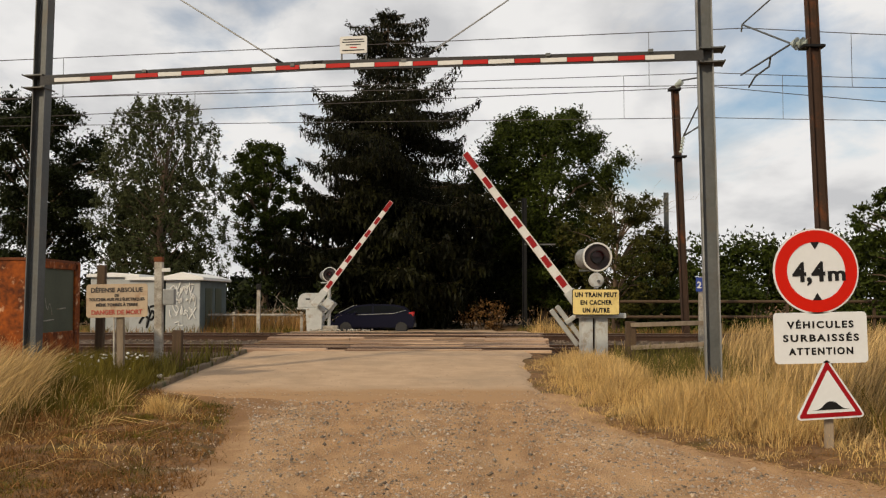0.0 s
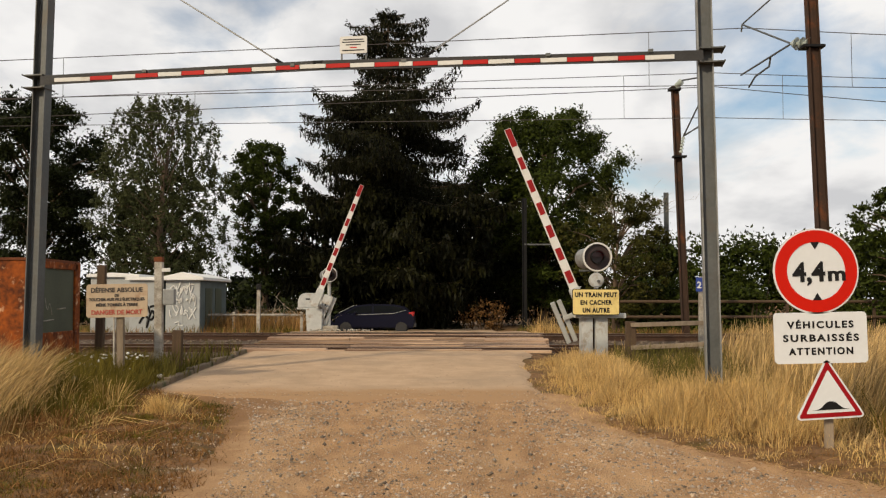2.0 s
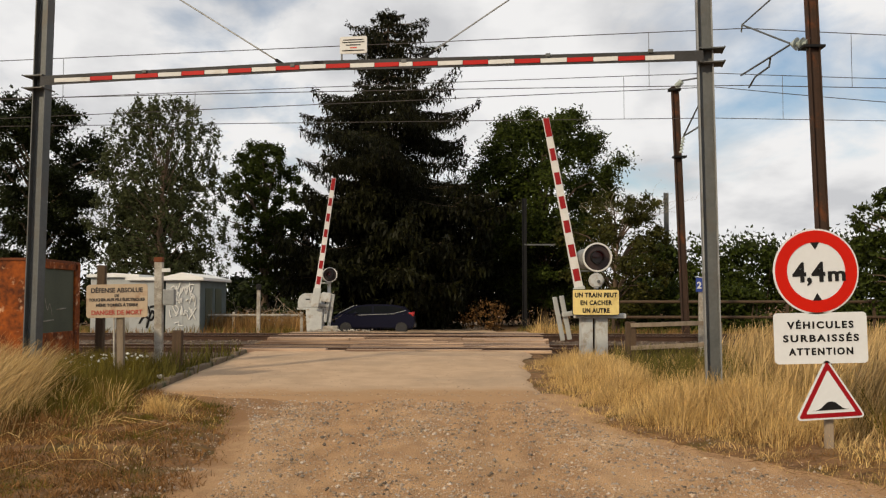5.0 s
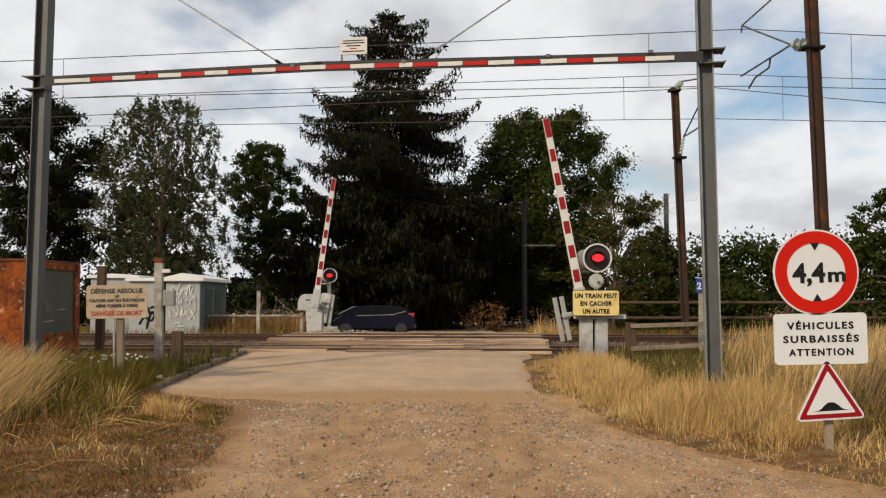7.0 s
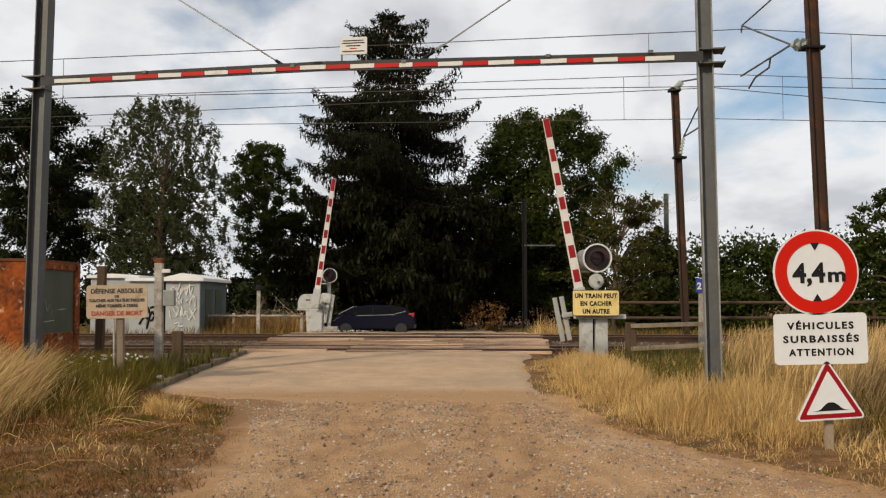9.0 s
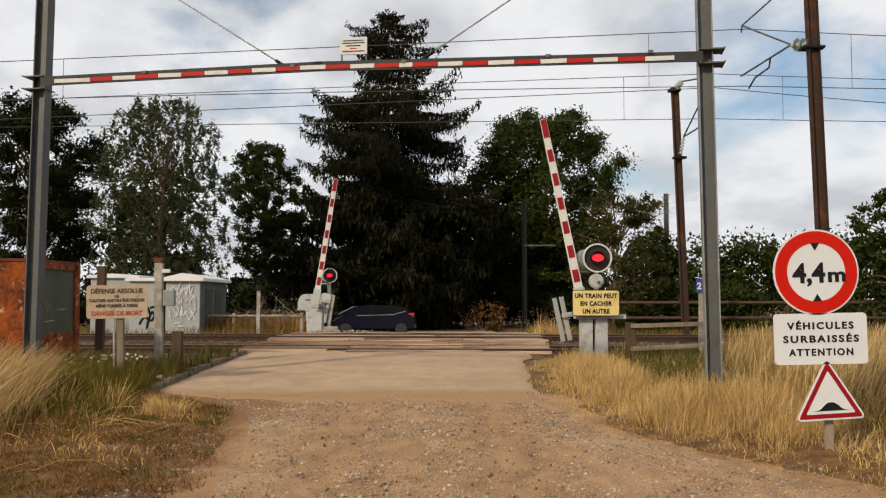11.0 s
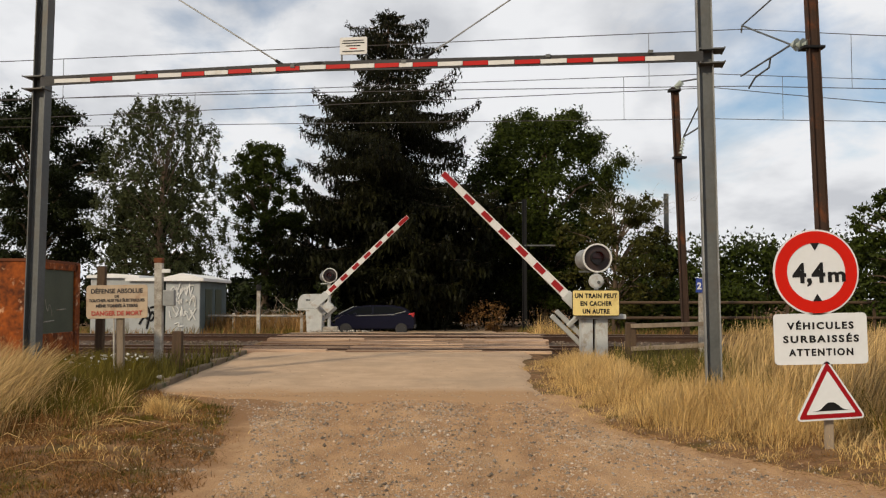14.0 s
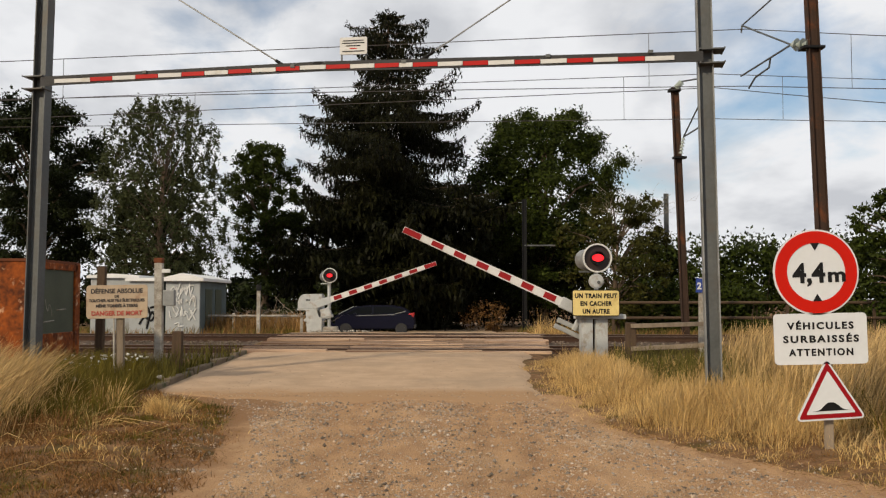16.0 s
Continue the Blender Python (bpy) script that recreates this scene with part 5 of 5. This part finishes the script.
def straws(name, roots, lengths, width, material, label, seed, rise=0.05):
    """Fallen stems: narrow bent strips that lie on the ground."""
    rng = np.random.default_rng(seed)
    n = len(roots)
    a = rng.normal(0.0, 0.7, n) + rng.choice([0, np.pi], n)
    d = np.stack([np.cos(a), np.sin(a) * 0.8, np.zeros(n)], 1) * lengths[:, None]
    e = np.stack([-np.sin(a), np.cos(a), np.full(n, 0.6)], 1) * width
    up = np.array([0, 0, 1.0])
    P = []
    for k, w, h in ((0, 0.6, 0.0), (0.35, 1.0, 1.0), (0.7, 0.9, 0.8), (1.0, 0.2, 0.1)):
        c = roots + d * (k - 0.5) + up * (0.03 + h * rise * rng.random(n))[:, None] + np.stack([-d[:, 1], d[:, 0], d[:, 2]], 1) * 0.25 * k * (1 - k)
        P += [c - e * w, c + e * w]
    v = np.stack(P, 1).reshape(-1, 3)
    i = np.arange(n)[:, None] * 8
    f = np.concatenate([i + np.array([[q, q + 1, q + 3, q + 2]]) for q in (0, 2, 4)], 1).reshape(-1, 4)
    return tagged(mesh_of(name, v, f, material), label, "grass", "", "stuff")


def tufts(centres, per, radius, tall, rng, fan=1.2, lean=(0.0, 0.0), wild=0.25):
    """Blades that spring from tufts and fan outward: roots, heights and lean of each blade."""
    m = len(centres)
    off = rng.normal(size=(m, per, 2)) * radius
    roots = np.repeat(centres[:, None, :], per, 1)
    roots[:, :, :2] += off
    sway = rng.normal(size=(m, 1, 2)) * wild
    tilt = off / radius * 0.22 * fan + sway + np.array(lean)
    h = np.repeat(tall[:, None], per, 1) * rng.uniform(0.45, 1.15, (m, per)) * np.exp(-0.12 * (off ** 2).sum(2) / radius ** 2)
    return roots.reshape(-1, 3), h.ravel(), tilt.reshape(-1, 2)


def roots_in(n, x0, x1, y0, y1, rng, keep):
    out = []
    tries = 0
    while len(out) < n and tries < n * 12:
        tries += 1
        x, y = rng.uniform(x0, x1), rng.uniform(y0, y1)
        k = keep(x, y)
        if k > 0 and rng.random() < k:
            out.append((x, y, land(x, y) - 0.02))
    return np.array(out)


def patch(x, y, s=1.0, o=0.0):
    return 0.5 + 0.5 * noise.noise((x * s, y * s, o))


SWAYING = []


def build_grass():
    rng = np.random.default_rng(8)
    off_r = lambda x, y: x - road_right(y)
    off_l = lambda x, y: road_left(y) - x
    track = lambda x, y: y + SKEW * (x + 1.0)

    # golden grass on the right-hand verge, in tufts
    def tall_here(x, y):
        o = off_r(x, y)
        h = 0.10 + 0.46 * smoothstep(0.15, 1.5, o)
        h *= 0.35 + 0.65 * smoothstep(8.7, 10.6, y)
        if 2.7 < x < 5.0 and y > 12.8:
            h *= 0.7
        if x > 3.2 and y > 16.5:
            h *= 0.4
        return h * (0.55 + 0.8 * patch(x, y, 0.8, 4))
    edge = lambda x, y: smoothstep(0.05, 0.6, off_r(x, y) + 0.8 * (patch(x, y, 1.1) - 0.5))
    for m, per, rad, material, label, seed, low, high in ((2500, 23, 0.075, M_STRAW, "golden dry grass tufts on the verge", 31, 0.0, 0.55),
                                                           (1100, 24, 0.07, M_STRAW_P, "pale dry grass tufts on the verge", 131, 0.45, 0.7),
                                                           (900, 22, 0.08, M_RUSSET, "reddish dry grass low on the verge", 231, 0.4, 0.7)):
        c = roots_in(m, 1.2, 9.0, 7.4, 20.6, rng, lambda x, y: edge(x, y) * (0.15 + 0.85 * smoothstep(low, high, patch(x, y, 1.6, seed))) * (0.3 if x > 3.2 and y > 15.6 else 1.0) * (1.0 if material is M_RUSSET else 0.25 + 0.75 * smoothstep(9.0, 10.2, y)))
        h = np.array([tall_here(x, y) for x, y, z in c]) * rng.uniform(0.7, 1.2, len(c)) * (0.6 if material is M_RUSSET else 1.0)
        r, h, tilt = tufts(c, per, rad, h, rng, lean=(0.10, -0.03))
        blades("golden_grass", r, h, tilt, 0.0021, material, label, seed, 0.3, material is M_STRAW_P)
    r = roots_in(700, 1.6, 5.2, 7.0, 11.5, rng, lambda x, y: smoothstep(-0.2, 0.2, off_r(x, y)) * smoothstep(1.5, 0.6, off_r(x, y)) * (0.3 + 0.7 * patch(x, y, 2, 77)))
    straws("straw_litter", r, rng.uniform(0.08, 0.35, len(r)), 0.0024, M_BROWN, "fallen straw along the road edge", 139)
    c = roots_in(90, 1.3, 4.6, 7.2, 15.5, rng, lambda x, y: smoothstep(-0.35, 0.0, off_r(x, y)) * smoothstep(0.8, 0.3, off_r(x, y)) * smoothstep(0.45, 0.7, patch(x, y, 1.2, 78)))
    r, h, tilt = tufts(c, 34, 0.07, rng.uniform(0.03, 0.09, len(c)), rng, 2.0)
    blades("green_grass", r, h, tilt, 0.003, M_OLIVEGRASS, "low green tufts at the road edge", 140, 1.0)
    # taller pale stems with heads
    for k, (x0, x1, y0, y1, n) in enumerate(((4.0, 6.6, 9.6, 13.0, 1500), (4.4, 7.4, 13.0, 16.0, 1600), (5.4, 10.5, 16.0, 20.4, 1800))):
        r = roots_in(n, x0, x1, y0, y1, rng, lambda x, y: 0.25 + 0.75 * patch(x, y, 0.7, 6) if off_r(x, y) > 2.3 and not (y > 16 and x < 5.6) else 0)
        base = np.array([(x0 + x1) / 2, (y0 + y1) / 2, 0.1])
        o = blades("tall_grass", r - base, rng.uniform(0.55, 1.05, len(r)), (0.25, 0.0), 0.0040, M_STRAW_P, "tall pale grass stems with seed heads", 32 + 100 * k, 0.35, True)
        o.location = base
        SWAYING.append(o)
    c = roots_in(330, 4.2, 8.0, 9.4, 14.5, rng, lambda x, y: smoothstep(1.8, 2.6, off_r(x, y)) * (0.2 + 0.8 * smoothstep(0.35, 0.65, patch(x, y, 0.9, 88))))
    r, h, tilt = tufts(c, 28, 0.09, rng.uniform(0.3, 0.75, len(c)), rng, lean=(0.12, 0))
    blades("green_grass", r, h, tilt, 0.003, M_OLIVEGRASS, "olive-green grass behind the road signs", 433, 0.35)
    r = roots_in(7000, 2.6, 10.0, 12.5, 20.5, rng, lambda x, y: patch(x, y, 0.6, 9) ** 2 if off_r(x, y) > 1.6 else 0)
    blades("green_grass", r, rng.uniform(0.2, 0.55, len(r)), (0.1, 0), 0.005, M_GREEN, "green grass among the dry stems", 33, 0.6)
    # short trampled edge and the foot of the signs
    r = roots_in(6000, 1.1, 6.0, 6.5, 16.0, rng, lambda x, y: smoothstep(-0.35, 0.4, off_r(x, y)) * smoothstep(0.3, 0.7, patch(x, y, 2.2, 3)))
    blades("short_grass", r, rng.uniform(0.02, 0.12, len(r)), (0, 0), 0.0032, M_STRAW, "short brown trampled grass", 34, 1.2)
    # pale grass bent by the wind on the left-hand verge
    for k, (x0, x1, y0, y1, n) in enumerate(((-5.7, -4.3, 8.8, 10.2, 600), (-6.4, -4.8, 10.2, 11.4, 1000), (-6.8, -5.1, 11.4, 12.6, 1300), (-7.2, -5.4, 12.6, 13.8, 1200))):
        r = roots_in(n, x0, x1, y0, y1, rng, lambda x, y: smoothstep(2.2, 2.8, off_l(x, y)) * (0.06 + 0.94 * smoothstep(0.42, 0.66, patch(x, y, 1.7, 12))))
        base = np.array([(x0 + x1) / 2, (y0 + y1) / 2, 0.1])
        o = blades("bent_grass", r - base, rng.uniform(0.4, 0.95, len(r)), (0.60, -0.05), 0.0022, M_STRAW_P, "pale tall grass bent over by the wind", 35 + 100 * k, 0.28, True)
        o.location = base
        SWAYING.append(o)
    # thick olive grass before the notice, dry stems among it
    for m, material, label, seed, hi in ((700, M_OLIVEGRASS, "thick olive-green grass before the notice", 36, 0.42), (240, M_GREEN, "green grass and weeds on the verge", 136, 0.36), (300, M_RUSSET, "reddish dry grass on the verge", 236, 0.34), (130, M_STRAW, "golden dry grass on the verge", 37, 0.46)):
        c = roots_in(m, -8.0, -3.6, 10.2, 17.6, rng, lambda x, y: smoothstep(1.2, 1.8, off_l(x, y)) * smoothstep(0.3, 0.6, patch(x, y, 0.9, seed)))
        r, h, tilt = tufts(c, 30, 0.09, rng.uniform(0.5, 1.1, len(c)) * hi * np.array([smoothstep(0.6, 1.7, off_l(x, y)) * 0.8 + 0.2 for x, y, z in c]), rng, lean=(0.15, 0))
        blades("green_grass" if material in (M_OLIVEGRASS, M_GREEN) else "golden_grass", r, h, tilt, 0.003, material, label, seed, 0.35)
    c = roots_in(800, -6.6, -4.3, 12.2, 16.8, rng, lambda x, y: smoothstep(0.5, 1.0, off_l(x, y)) * (0.35 + 0.65 * smoothstep(0.3, 0.6, patch(x, y, 1.1, 91))))
    r, h, tilt = tufts(c, 30, 0.09, rng.uniform(0.25, 0.5, len(c)) * np.array([1.2 if x < -4.9 else 0.8 for x, y, z in c]), rng, lean=(0.1, 0))
    blades("green_grass", r, h, tilt, 0.0032, M_OLIVEGRASS, "thick olive-green grass before the notice", 336, 0.35)
    # a bright tuft and green sods where the asphalt begins
    for x, y, n, rad, hh, material, name, label in ((-3.4, 11.6, 9, 0.12, 0.28, M_STRAW, "grass_tuft", "bright golden grass tuft beside the road"), (-3.0, 12.5, 6, 0.10, 0.16, M_GREEN, "grass_tuft", "small green grass tuft beside the kerb"),
                                                    (-2.75, 12.9, 5, 0.2, 0.07, M_OLIVEGRASS, "grass_tuft", "low green sod at the asphalt's edge"), (-3.55, 11.0, 7, 0.2, 0.10, M_OLIVEGRASS, "grass_tuft", "low green sod on the dry verge")):
        c = np.array([(x + rng.normal() * rad, y + rng.normal() * rad, land(x, y) - 0.02) for _ in range(n)])
        r, h, tilt = tufts(c, 70, 0.07, np.full(n, hh) * rng.uniform(0.7, 1.1, n), rng)
        blades(name, r, h, tilt, 0.0028, material, label, int(abs(x) * 100), 0.35)
    # dry, trodden foreground: russet turf in patches, green sods, fallen stems
    r = roots_in(19000, -6.2, -1.5, 6.6, 13.5, rng, lambda x, y: smoothstep(-0.8, 1.1, off_l(x, y) + 1.3 * (patch(x, y, 1.5, 20) - 0.5)) ** 2 * smoothstep(0.38, 0.62, patch(x, y, 2.6, 21)))
    blades("short_grass", r, rng.uniform(0.02, 0.12, len(r)), (0.1, 0), 0.0036, M_RUSSET, "short russet trampled turf", 38, 1.6)
    r = roots_in(1400, -6.2, -1.6, 8.4, 13.0, rng, lambda x, y: smoothstep(-0.2, 1.0, off_l(x, y)) * smoothstep(0.5, 0.7, patch(x, y, 1.3, 47)))
    blades("short_grass", r, rng.uniform(0.03, 0.14, len(r)), (0.2, 0), 0.003, M_STRAW, "short golden dry grass by the road", 143, 1.3)
    r = roots_in(11000, -6.2, -1.8, 6.6, 13.0, rng, lambda x, y: smoothstep(0.0, 1.0, off_l(x, y)) * (1.0 if y < 8.8 else smoothstep(0.45, 0.65, patch(x, y, 1.9, 45))))
    blades("short_grass", r, rng.uniform(0.02, 0.10, len(r)), (0.1, 0), 0.003, M_DULL, "short brown trampled grass", 43, 1.6)
    c = roots_in(640, -6.2, -2.0, 6.6, 13.2, rng, lambda x, y: smoothstep(-0.3, 0.5, off_l(x, y)) * smoothstep(0.48, 0.68, patch(x, y, 1.6, 27)))
    r, h, tilt = tufts(c, 36, 0.08, rng.uniform(0.03, 0.10, len(c)), rng, 2.0)
    blades("green_grass", r, h, tilt, 0.003, M_OLIVEGRASS, "low green sods in the dry turf", 40, 1.0)
    r = roots_in(420, -6.2, -2.0, 7.6, 12.8, rng, lambda x, y: smoothstep(0.0, 0.8, off_l(x, y)) * (0.2 + 0.8 * smoothstep(0.4, 0.7, patch(x, y, 1.5, 25))))
    straws("straw_litter", r, rng.uniform(0.1, 0.4, len(r)), 0.0022, M_BROWN, "loose straw lying on the verge", 39)
    r = roots_in(40, -6.2, -2.4, 6.8, 11.5, rng, lambda x, y: smoothstep(0.2, 1.0, off_l(x, y)))
    straws("straw_litter", r, rng.uniform(0.4, 0.9, len(r)), 0.0028, M_STRAW, "long pale stems fallen across the verge", 239, 0.16)
    # weeds along the kerb and under the fence
    r = roots_in(420, -4.75, -4.3, 14.0, 20.6, rng, lambda x, y: smoothstep(0.35, 0.7, patch(x, y, 1.6, 60)))
    blades("kerb_weeds", r, rng.uniform(0.1, 0.6, len(r)), (0.1, 0), 0.007, M_GREEN, "green weeds growing along the kerb", 45, 0.4)
    r = roots_in(5000, 2.9, 7.0, 15.6, 20.4, rng, lambda x, y: 0.3 + 0.7 * patch(x, y, 1.2, 62))
    blades("green_grass", r, rng.uniform(0.05, 0.22, len(r)), (0.1, 0), 0.005, M_GREEN, "short green grass under the rail fence", 46, 0.7)
    # weeds at the foot of the far barrier and on the far side of the road
    for x0, x1, y0, y1, m, lo, hi, material, name, label, seed in ((3.0, 3.9, 30.0, 31.5, 26, 0.5, 1.15, M_STRAW, "dry_weeds", "pale tall dry weeds beside the far road edge", 71), (-6.0, -4.9, 30.6, 32.0, 34, 0.25, 0.55, M_OLIVEGRASS, "green_weeds", "green weeds beside the far barrier", 72),
                                                                   (2.6, 3.9, 19.0, 19.7, 14, 0.3, 0.6, M_STRAW_P, "dry_weeds", "thin dry stems at the barrier's foot", 73)):
        c = np.array([(x, y, land(x, y) - 0.02) for x, y in zip(rng.uniform(x0, x1, m), rng.uniform(y0, y1, m))])
        r, h, tilt = tufts(c, 16, 0.08, rng.uniform(lo, hi, m), rng)
        blades(name, r, h, tilt, 0.004, material, label, seed, 0.3, True)
    # across the tracks
    r = roots_in(14000, -16, 22, 29.2, 40, rng, lambda x, y: (0.3 + 0.7 * patch(x, y, 0.5, 30)) if (off_l(x, y) > 0.3 or off_r(x, y) > 0.3) and track(x, y) > 29 else 0)
    blades("far_grass", r, rng.uniform(0.12, 0.5, len(r)), (0.1, 0), 0.008, [M_BROWN], "dry grass beyond the tracks", 41, 0.5)
    r = roots_in(5000, -10.5, -4.6, 32.5, 38, rng, lambda x, y: smoothstep(0.25, 0.6, patch(x, y, 0.8, 50)) if off_l(x, y) > 0.2 else 0)
    blades("dry_weeds", r, rng.uniform(0.35, 1.15, len(r)), (0.1, 0), 0.009, [M_BROWN], "tall dry brown weeds beyond the tracks", 44, 0.5)
    r = roots_in(12000, -20, 26, 30, 48, rng, lambda x, y: patch(x, y, 0.4, 33) if (off_l(x, y) > 0.5 or off_r(x, y) > 0.5) and track(x, y) > 29 else 0)
    blades("far_grass", r, rng.uniform(0.2, 0.6, len(r)), (0.1, 0), 0.014, [M_GREEN], "green grass beyond the tracks", 42, 0.5)


def stones(name, pts, sizes, material, label, seed):
    rng = np.random.default_rng(seed)
    base = np.array([(1, 0, 0), (-1, 0, 0), (0, 1, 0), (0, -1, 0), (0, 0, 1), (0, 0, -1)], float)
    tri = np.array([(0, 2, 4), (2, 1, 4), (1, 3, 4), (3, 0, 4), (2, 0, 5), (1, 2, 5), (3, 1, 5), (0, 3, 5)])
    n = len(pts)
    v = base[None] * rng.uniform(0.6, 1.3, (n, 6, 1)) + rng.normal(size=(n, 6, 3)) * 0.18
    a = rng.random(n) * 6.28
    rot = np.stack([np.stack([np.cos(a), -np.sin(a)], 1), np.stack([np.sin(a), np.cos(a)], 1)], 1)
    v[:, :, :2] = np.einsum("nij,nkj->nki", rot, v[:, :, :2])
    v[:, :, 2] *= 0.7
    v = v * sizes[:, None, None] + pts[:, None, :]
    f = (np.arange(n)[:, None, None] * 6 + tri[None]).reshape(-1, 3)
    return tagged(mesh_of(name, v.reshape(-1, 3), f, material), label, "stones", "", "stuff")


def build_stones():
    rng = np.random.default_rng(77)

    def on_road(n, y0, y1, power):
        out = []
        while len(out) < n:
            y = y0 + (y1 - y0) * rng.random() ** power
            x = rng.uniform(road_left(y) - 1.2 * rng.random(), road_right(y) + 0.7 * rng.random())
            lanes = math.exp(-((x + 1.05) / 0.36) ** 2) + math.exp(-((x - 0.62) / 0.36) ** 2)
            if rng.random() < 0.10 + (0.45 + 0.6 * smoothstep(0.3, 0.8, patch(x, y, 2.3, 40))) * max(0.0, 0.8 - 0.7 * lanes):
                inside = road_left(y) < x < road_right(y)
                out.append((x, y, (road_z(y) + 0.014) if inside else land(x, y)))
        return np.array(out)
    p = on_road(27000, 6.3, 14.2, 1.15)
    stones("loose_gravel", p, rng.uniform(0.003, 0.012, len(p)) * (1 + (rng.random(len(p)) > 0.95) * 1.1), M_STONE, "loose pale gravel stones on the road", 50)
    p = on_road(2300, 6.3, 14.0, 1.0)
    stones("road_rubble", p, rng.uniform(0.011, 0.026, len(p)), mat("grey_stone", (0.40, 0.34, 0.28), (0.15, 0.11, 0.08), 0.9, amount=0.9, scale=8, fine=60, spread=0.6, island=True), "larger grey and brown stones on the gravel road", 55)
    p = on_road(1500, 13.6, 20.5, 2.4)
    stones("loose_gravel", p + np.array([0, 0, 0.02]), rng.uniform(0.004, 0.010, len(p)), M_STONE, "scattered grit on the asphalt", 51)
    # lumps of pale rubble in the weeds by the notice
    for k, (x, y, z, r) in enumerate(((-5.75, 15.6, 0.30, 0.20), (-5.35, 16.2, 0.27, 0.13), (-4.62, 13.9, 0.27, 0.07), (-5.1, 13.2, 0.38, 0.06), (-4.5, 15.2, 0.26, 0.05))):
        b = bmesh.new()
        bmesh.ops.create_icosphere(b, subdivisions=3, radius=r)
        for v in b.verts:
            v.co *= 1 + 0.5 * noise.noise(v.co * (2.2 / r) * 0.5 + Vector((k, 0, 0)))
            v.co.z *= 0.65
        o = finish("rubble_lump", b, M_CONCRETE)
        o.location = (x, y, z)
        tagged(o, "pale grey broken concrete lump lying in weeds", "rubble", "rubble lumps")
    n = 70
    p = np.stack([rng.normal(-3.3, 0.5, n), rng.normal(30.7, 0.3, n), np.full(n, 0.47)], 1)
    stones("rubble", p, rng.uniform(0.02, 0.06, n), M_CONCRETE, "pale rubble at the foot of the far barrier", 53)
    # white flowers and scraps in the weeds
    n = 70
    p = np.stack([rng.normal(-5.6, 0.4, n), rng.normal(16.0, 0.6, n), rng.uniform(0.34, 0.56, n)], 1)
    stones("white_flowers", p, rng.uniform(0.012, 0.042, n), M_FLOWER, "small white flowers among green weeds", 54)
    # ballast stones along the tracks
    n = 12000
    x = rng.uniform(-14, 14, n)
    s = rng.uniform(21.0, 28.4, n)
    ok = (x < -4.9) | (x > 2.9)
    x, s = x[ok], s[ok]
    z = np.interp(s, (20.9, 21.4, 21.9, 23.9, 24.7, 25.6, 27.6, 28.7), (0.05, 0.17, 0.22, 0.22, 0.24, 0.34, 0.34, 0.15)) + 0.01
    stones("ballast_stones", np.stack([x, s - SKEW * (x + 1), z], 1), rng.uniform(0.025, 0.05, len(x)), mat("ballast_stone", (0.20, 0.155, 0.12), (0.09, 0.07, 0.055), 0.95, spread=0.4, island=True), "brown-grey ballast stones between the rails", 52)


build_trees()
build_grass()
build_stones()


# ---- what moves ----


def motions():
    def swing(arm, rows, sign):
        base = arm.location.copy()
        walk(arm, [(t, Matrix.Translation(base) @ pose(0, 0, 0, 0, sign * a, 0)) for t, a in rows])
    swing(ARM_NEAR, [(0, 36.7), (0.5, 33.0), (1, 29.4), (1.5, 25.9), (2, 22.4), (2.5, 18.7), (2.8, 15.9), (3.0, 14.3), (3.2, 12.5), (3.4, 11.1), (3.6, 10.7), (3.8, 10.7), (10.8, 10.7), (11.0, 11.5),
                     (11.3, 14.6), (11.5, 17.0), (11.8, 20.8), (12, 23.0), (12.5, 28.3), (13, 33.9), (13.5, 39.6), (14, 45.2), (14.5, 50.5), (15, 55.7), (15.5, 60.7), (16, 65.3)], -1)
    swing(ARM_FAR, [(0, 36.5), (0.5, 32.4), (1, 28.6), (1.5, 24.8), (2, 21.2), (2.5, 17.3), (2.8, 14.0), (3.0, 11.9), (3.2, 9.6), (3.4, 8.3), (3.6, 8.1), (3.8, 8.1), (10.8, 8.1), (11.0, 9.0),
                    (11.3, 12.2), (11.5, 14.7), (11.8, 18.5), (12, 21.2), (12.5, 28.0), (13, 34.0), (13.5, 40.3), (14, 46.2), (14.5, 52.4), (15, 58.2), (15.5, 64.4), (16, 71.0)], 1)
    # the flashing lamps turn edge-on while they are dark
    for lamp, early in ((LAMP_NEAR, 0.0), (LAMP_FAR, 0.09)):
        rows = [(0, 88), (5.7, 88), (5.76, 0)]
        off = 6.43
        while off < 16:
            rows += [(off - 0.20 - early, 0), (off - 0.10 - early, 88), (off + 0.10, 88), (off + 0.16, 0)]
            off += 0.845
        rows.append((16.0, 0))
        at = lamp.location.copy()
        walk(lamp, [(t, Matrix.Translation(at) @ pose(0, 0, 0, -a, 0, 0)) for t, a in rows])

    # grass in the wind
    for k, o in enumerate(SWAYING):
        at = o.location.copy()
        rows = [(t * 0.4, Matrix.Translation(at) @ pose(0, 0, 0, 0, 1.2 * math.sin(t * 0.4 * 3.1 + k * 1.3) + 0.6 * math.sin(t * 0.4 * 5.3 + k), 0)) for t in range(41)]
        walk(o, rows)


motions()
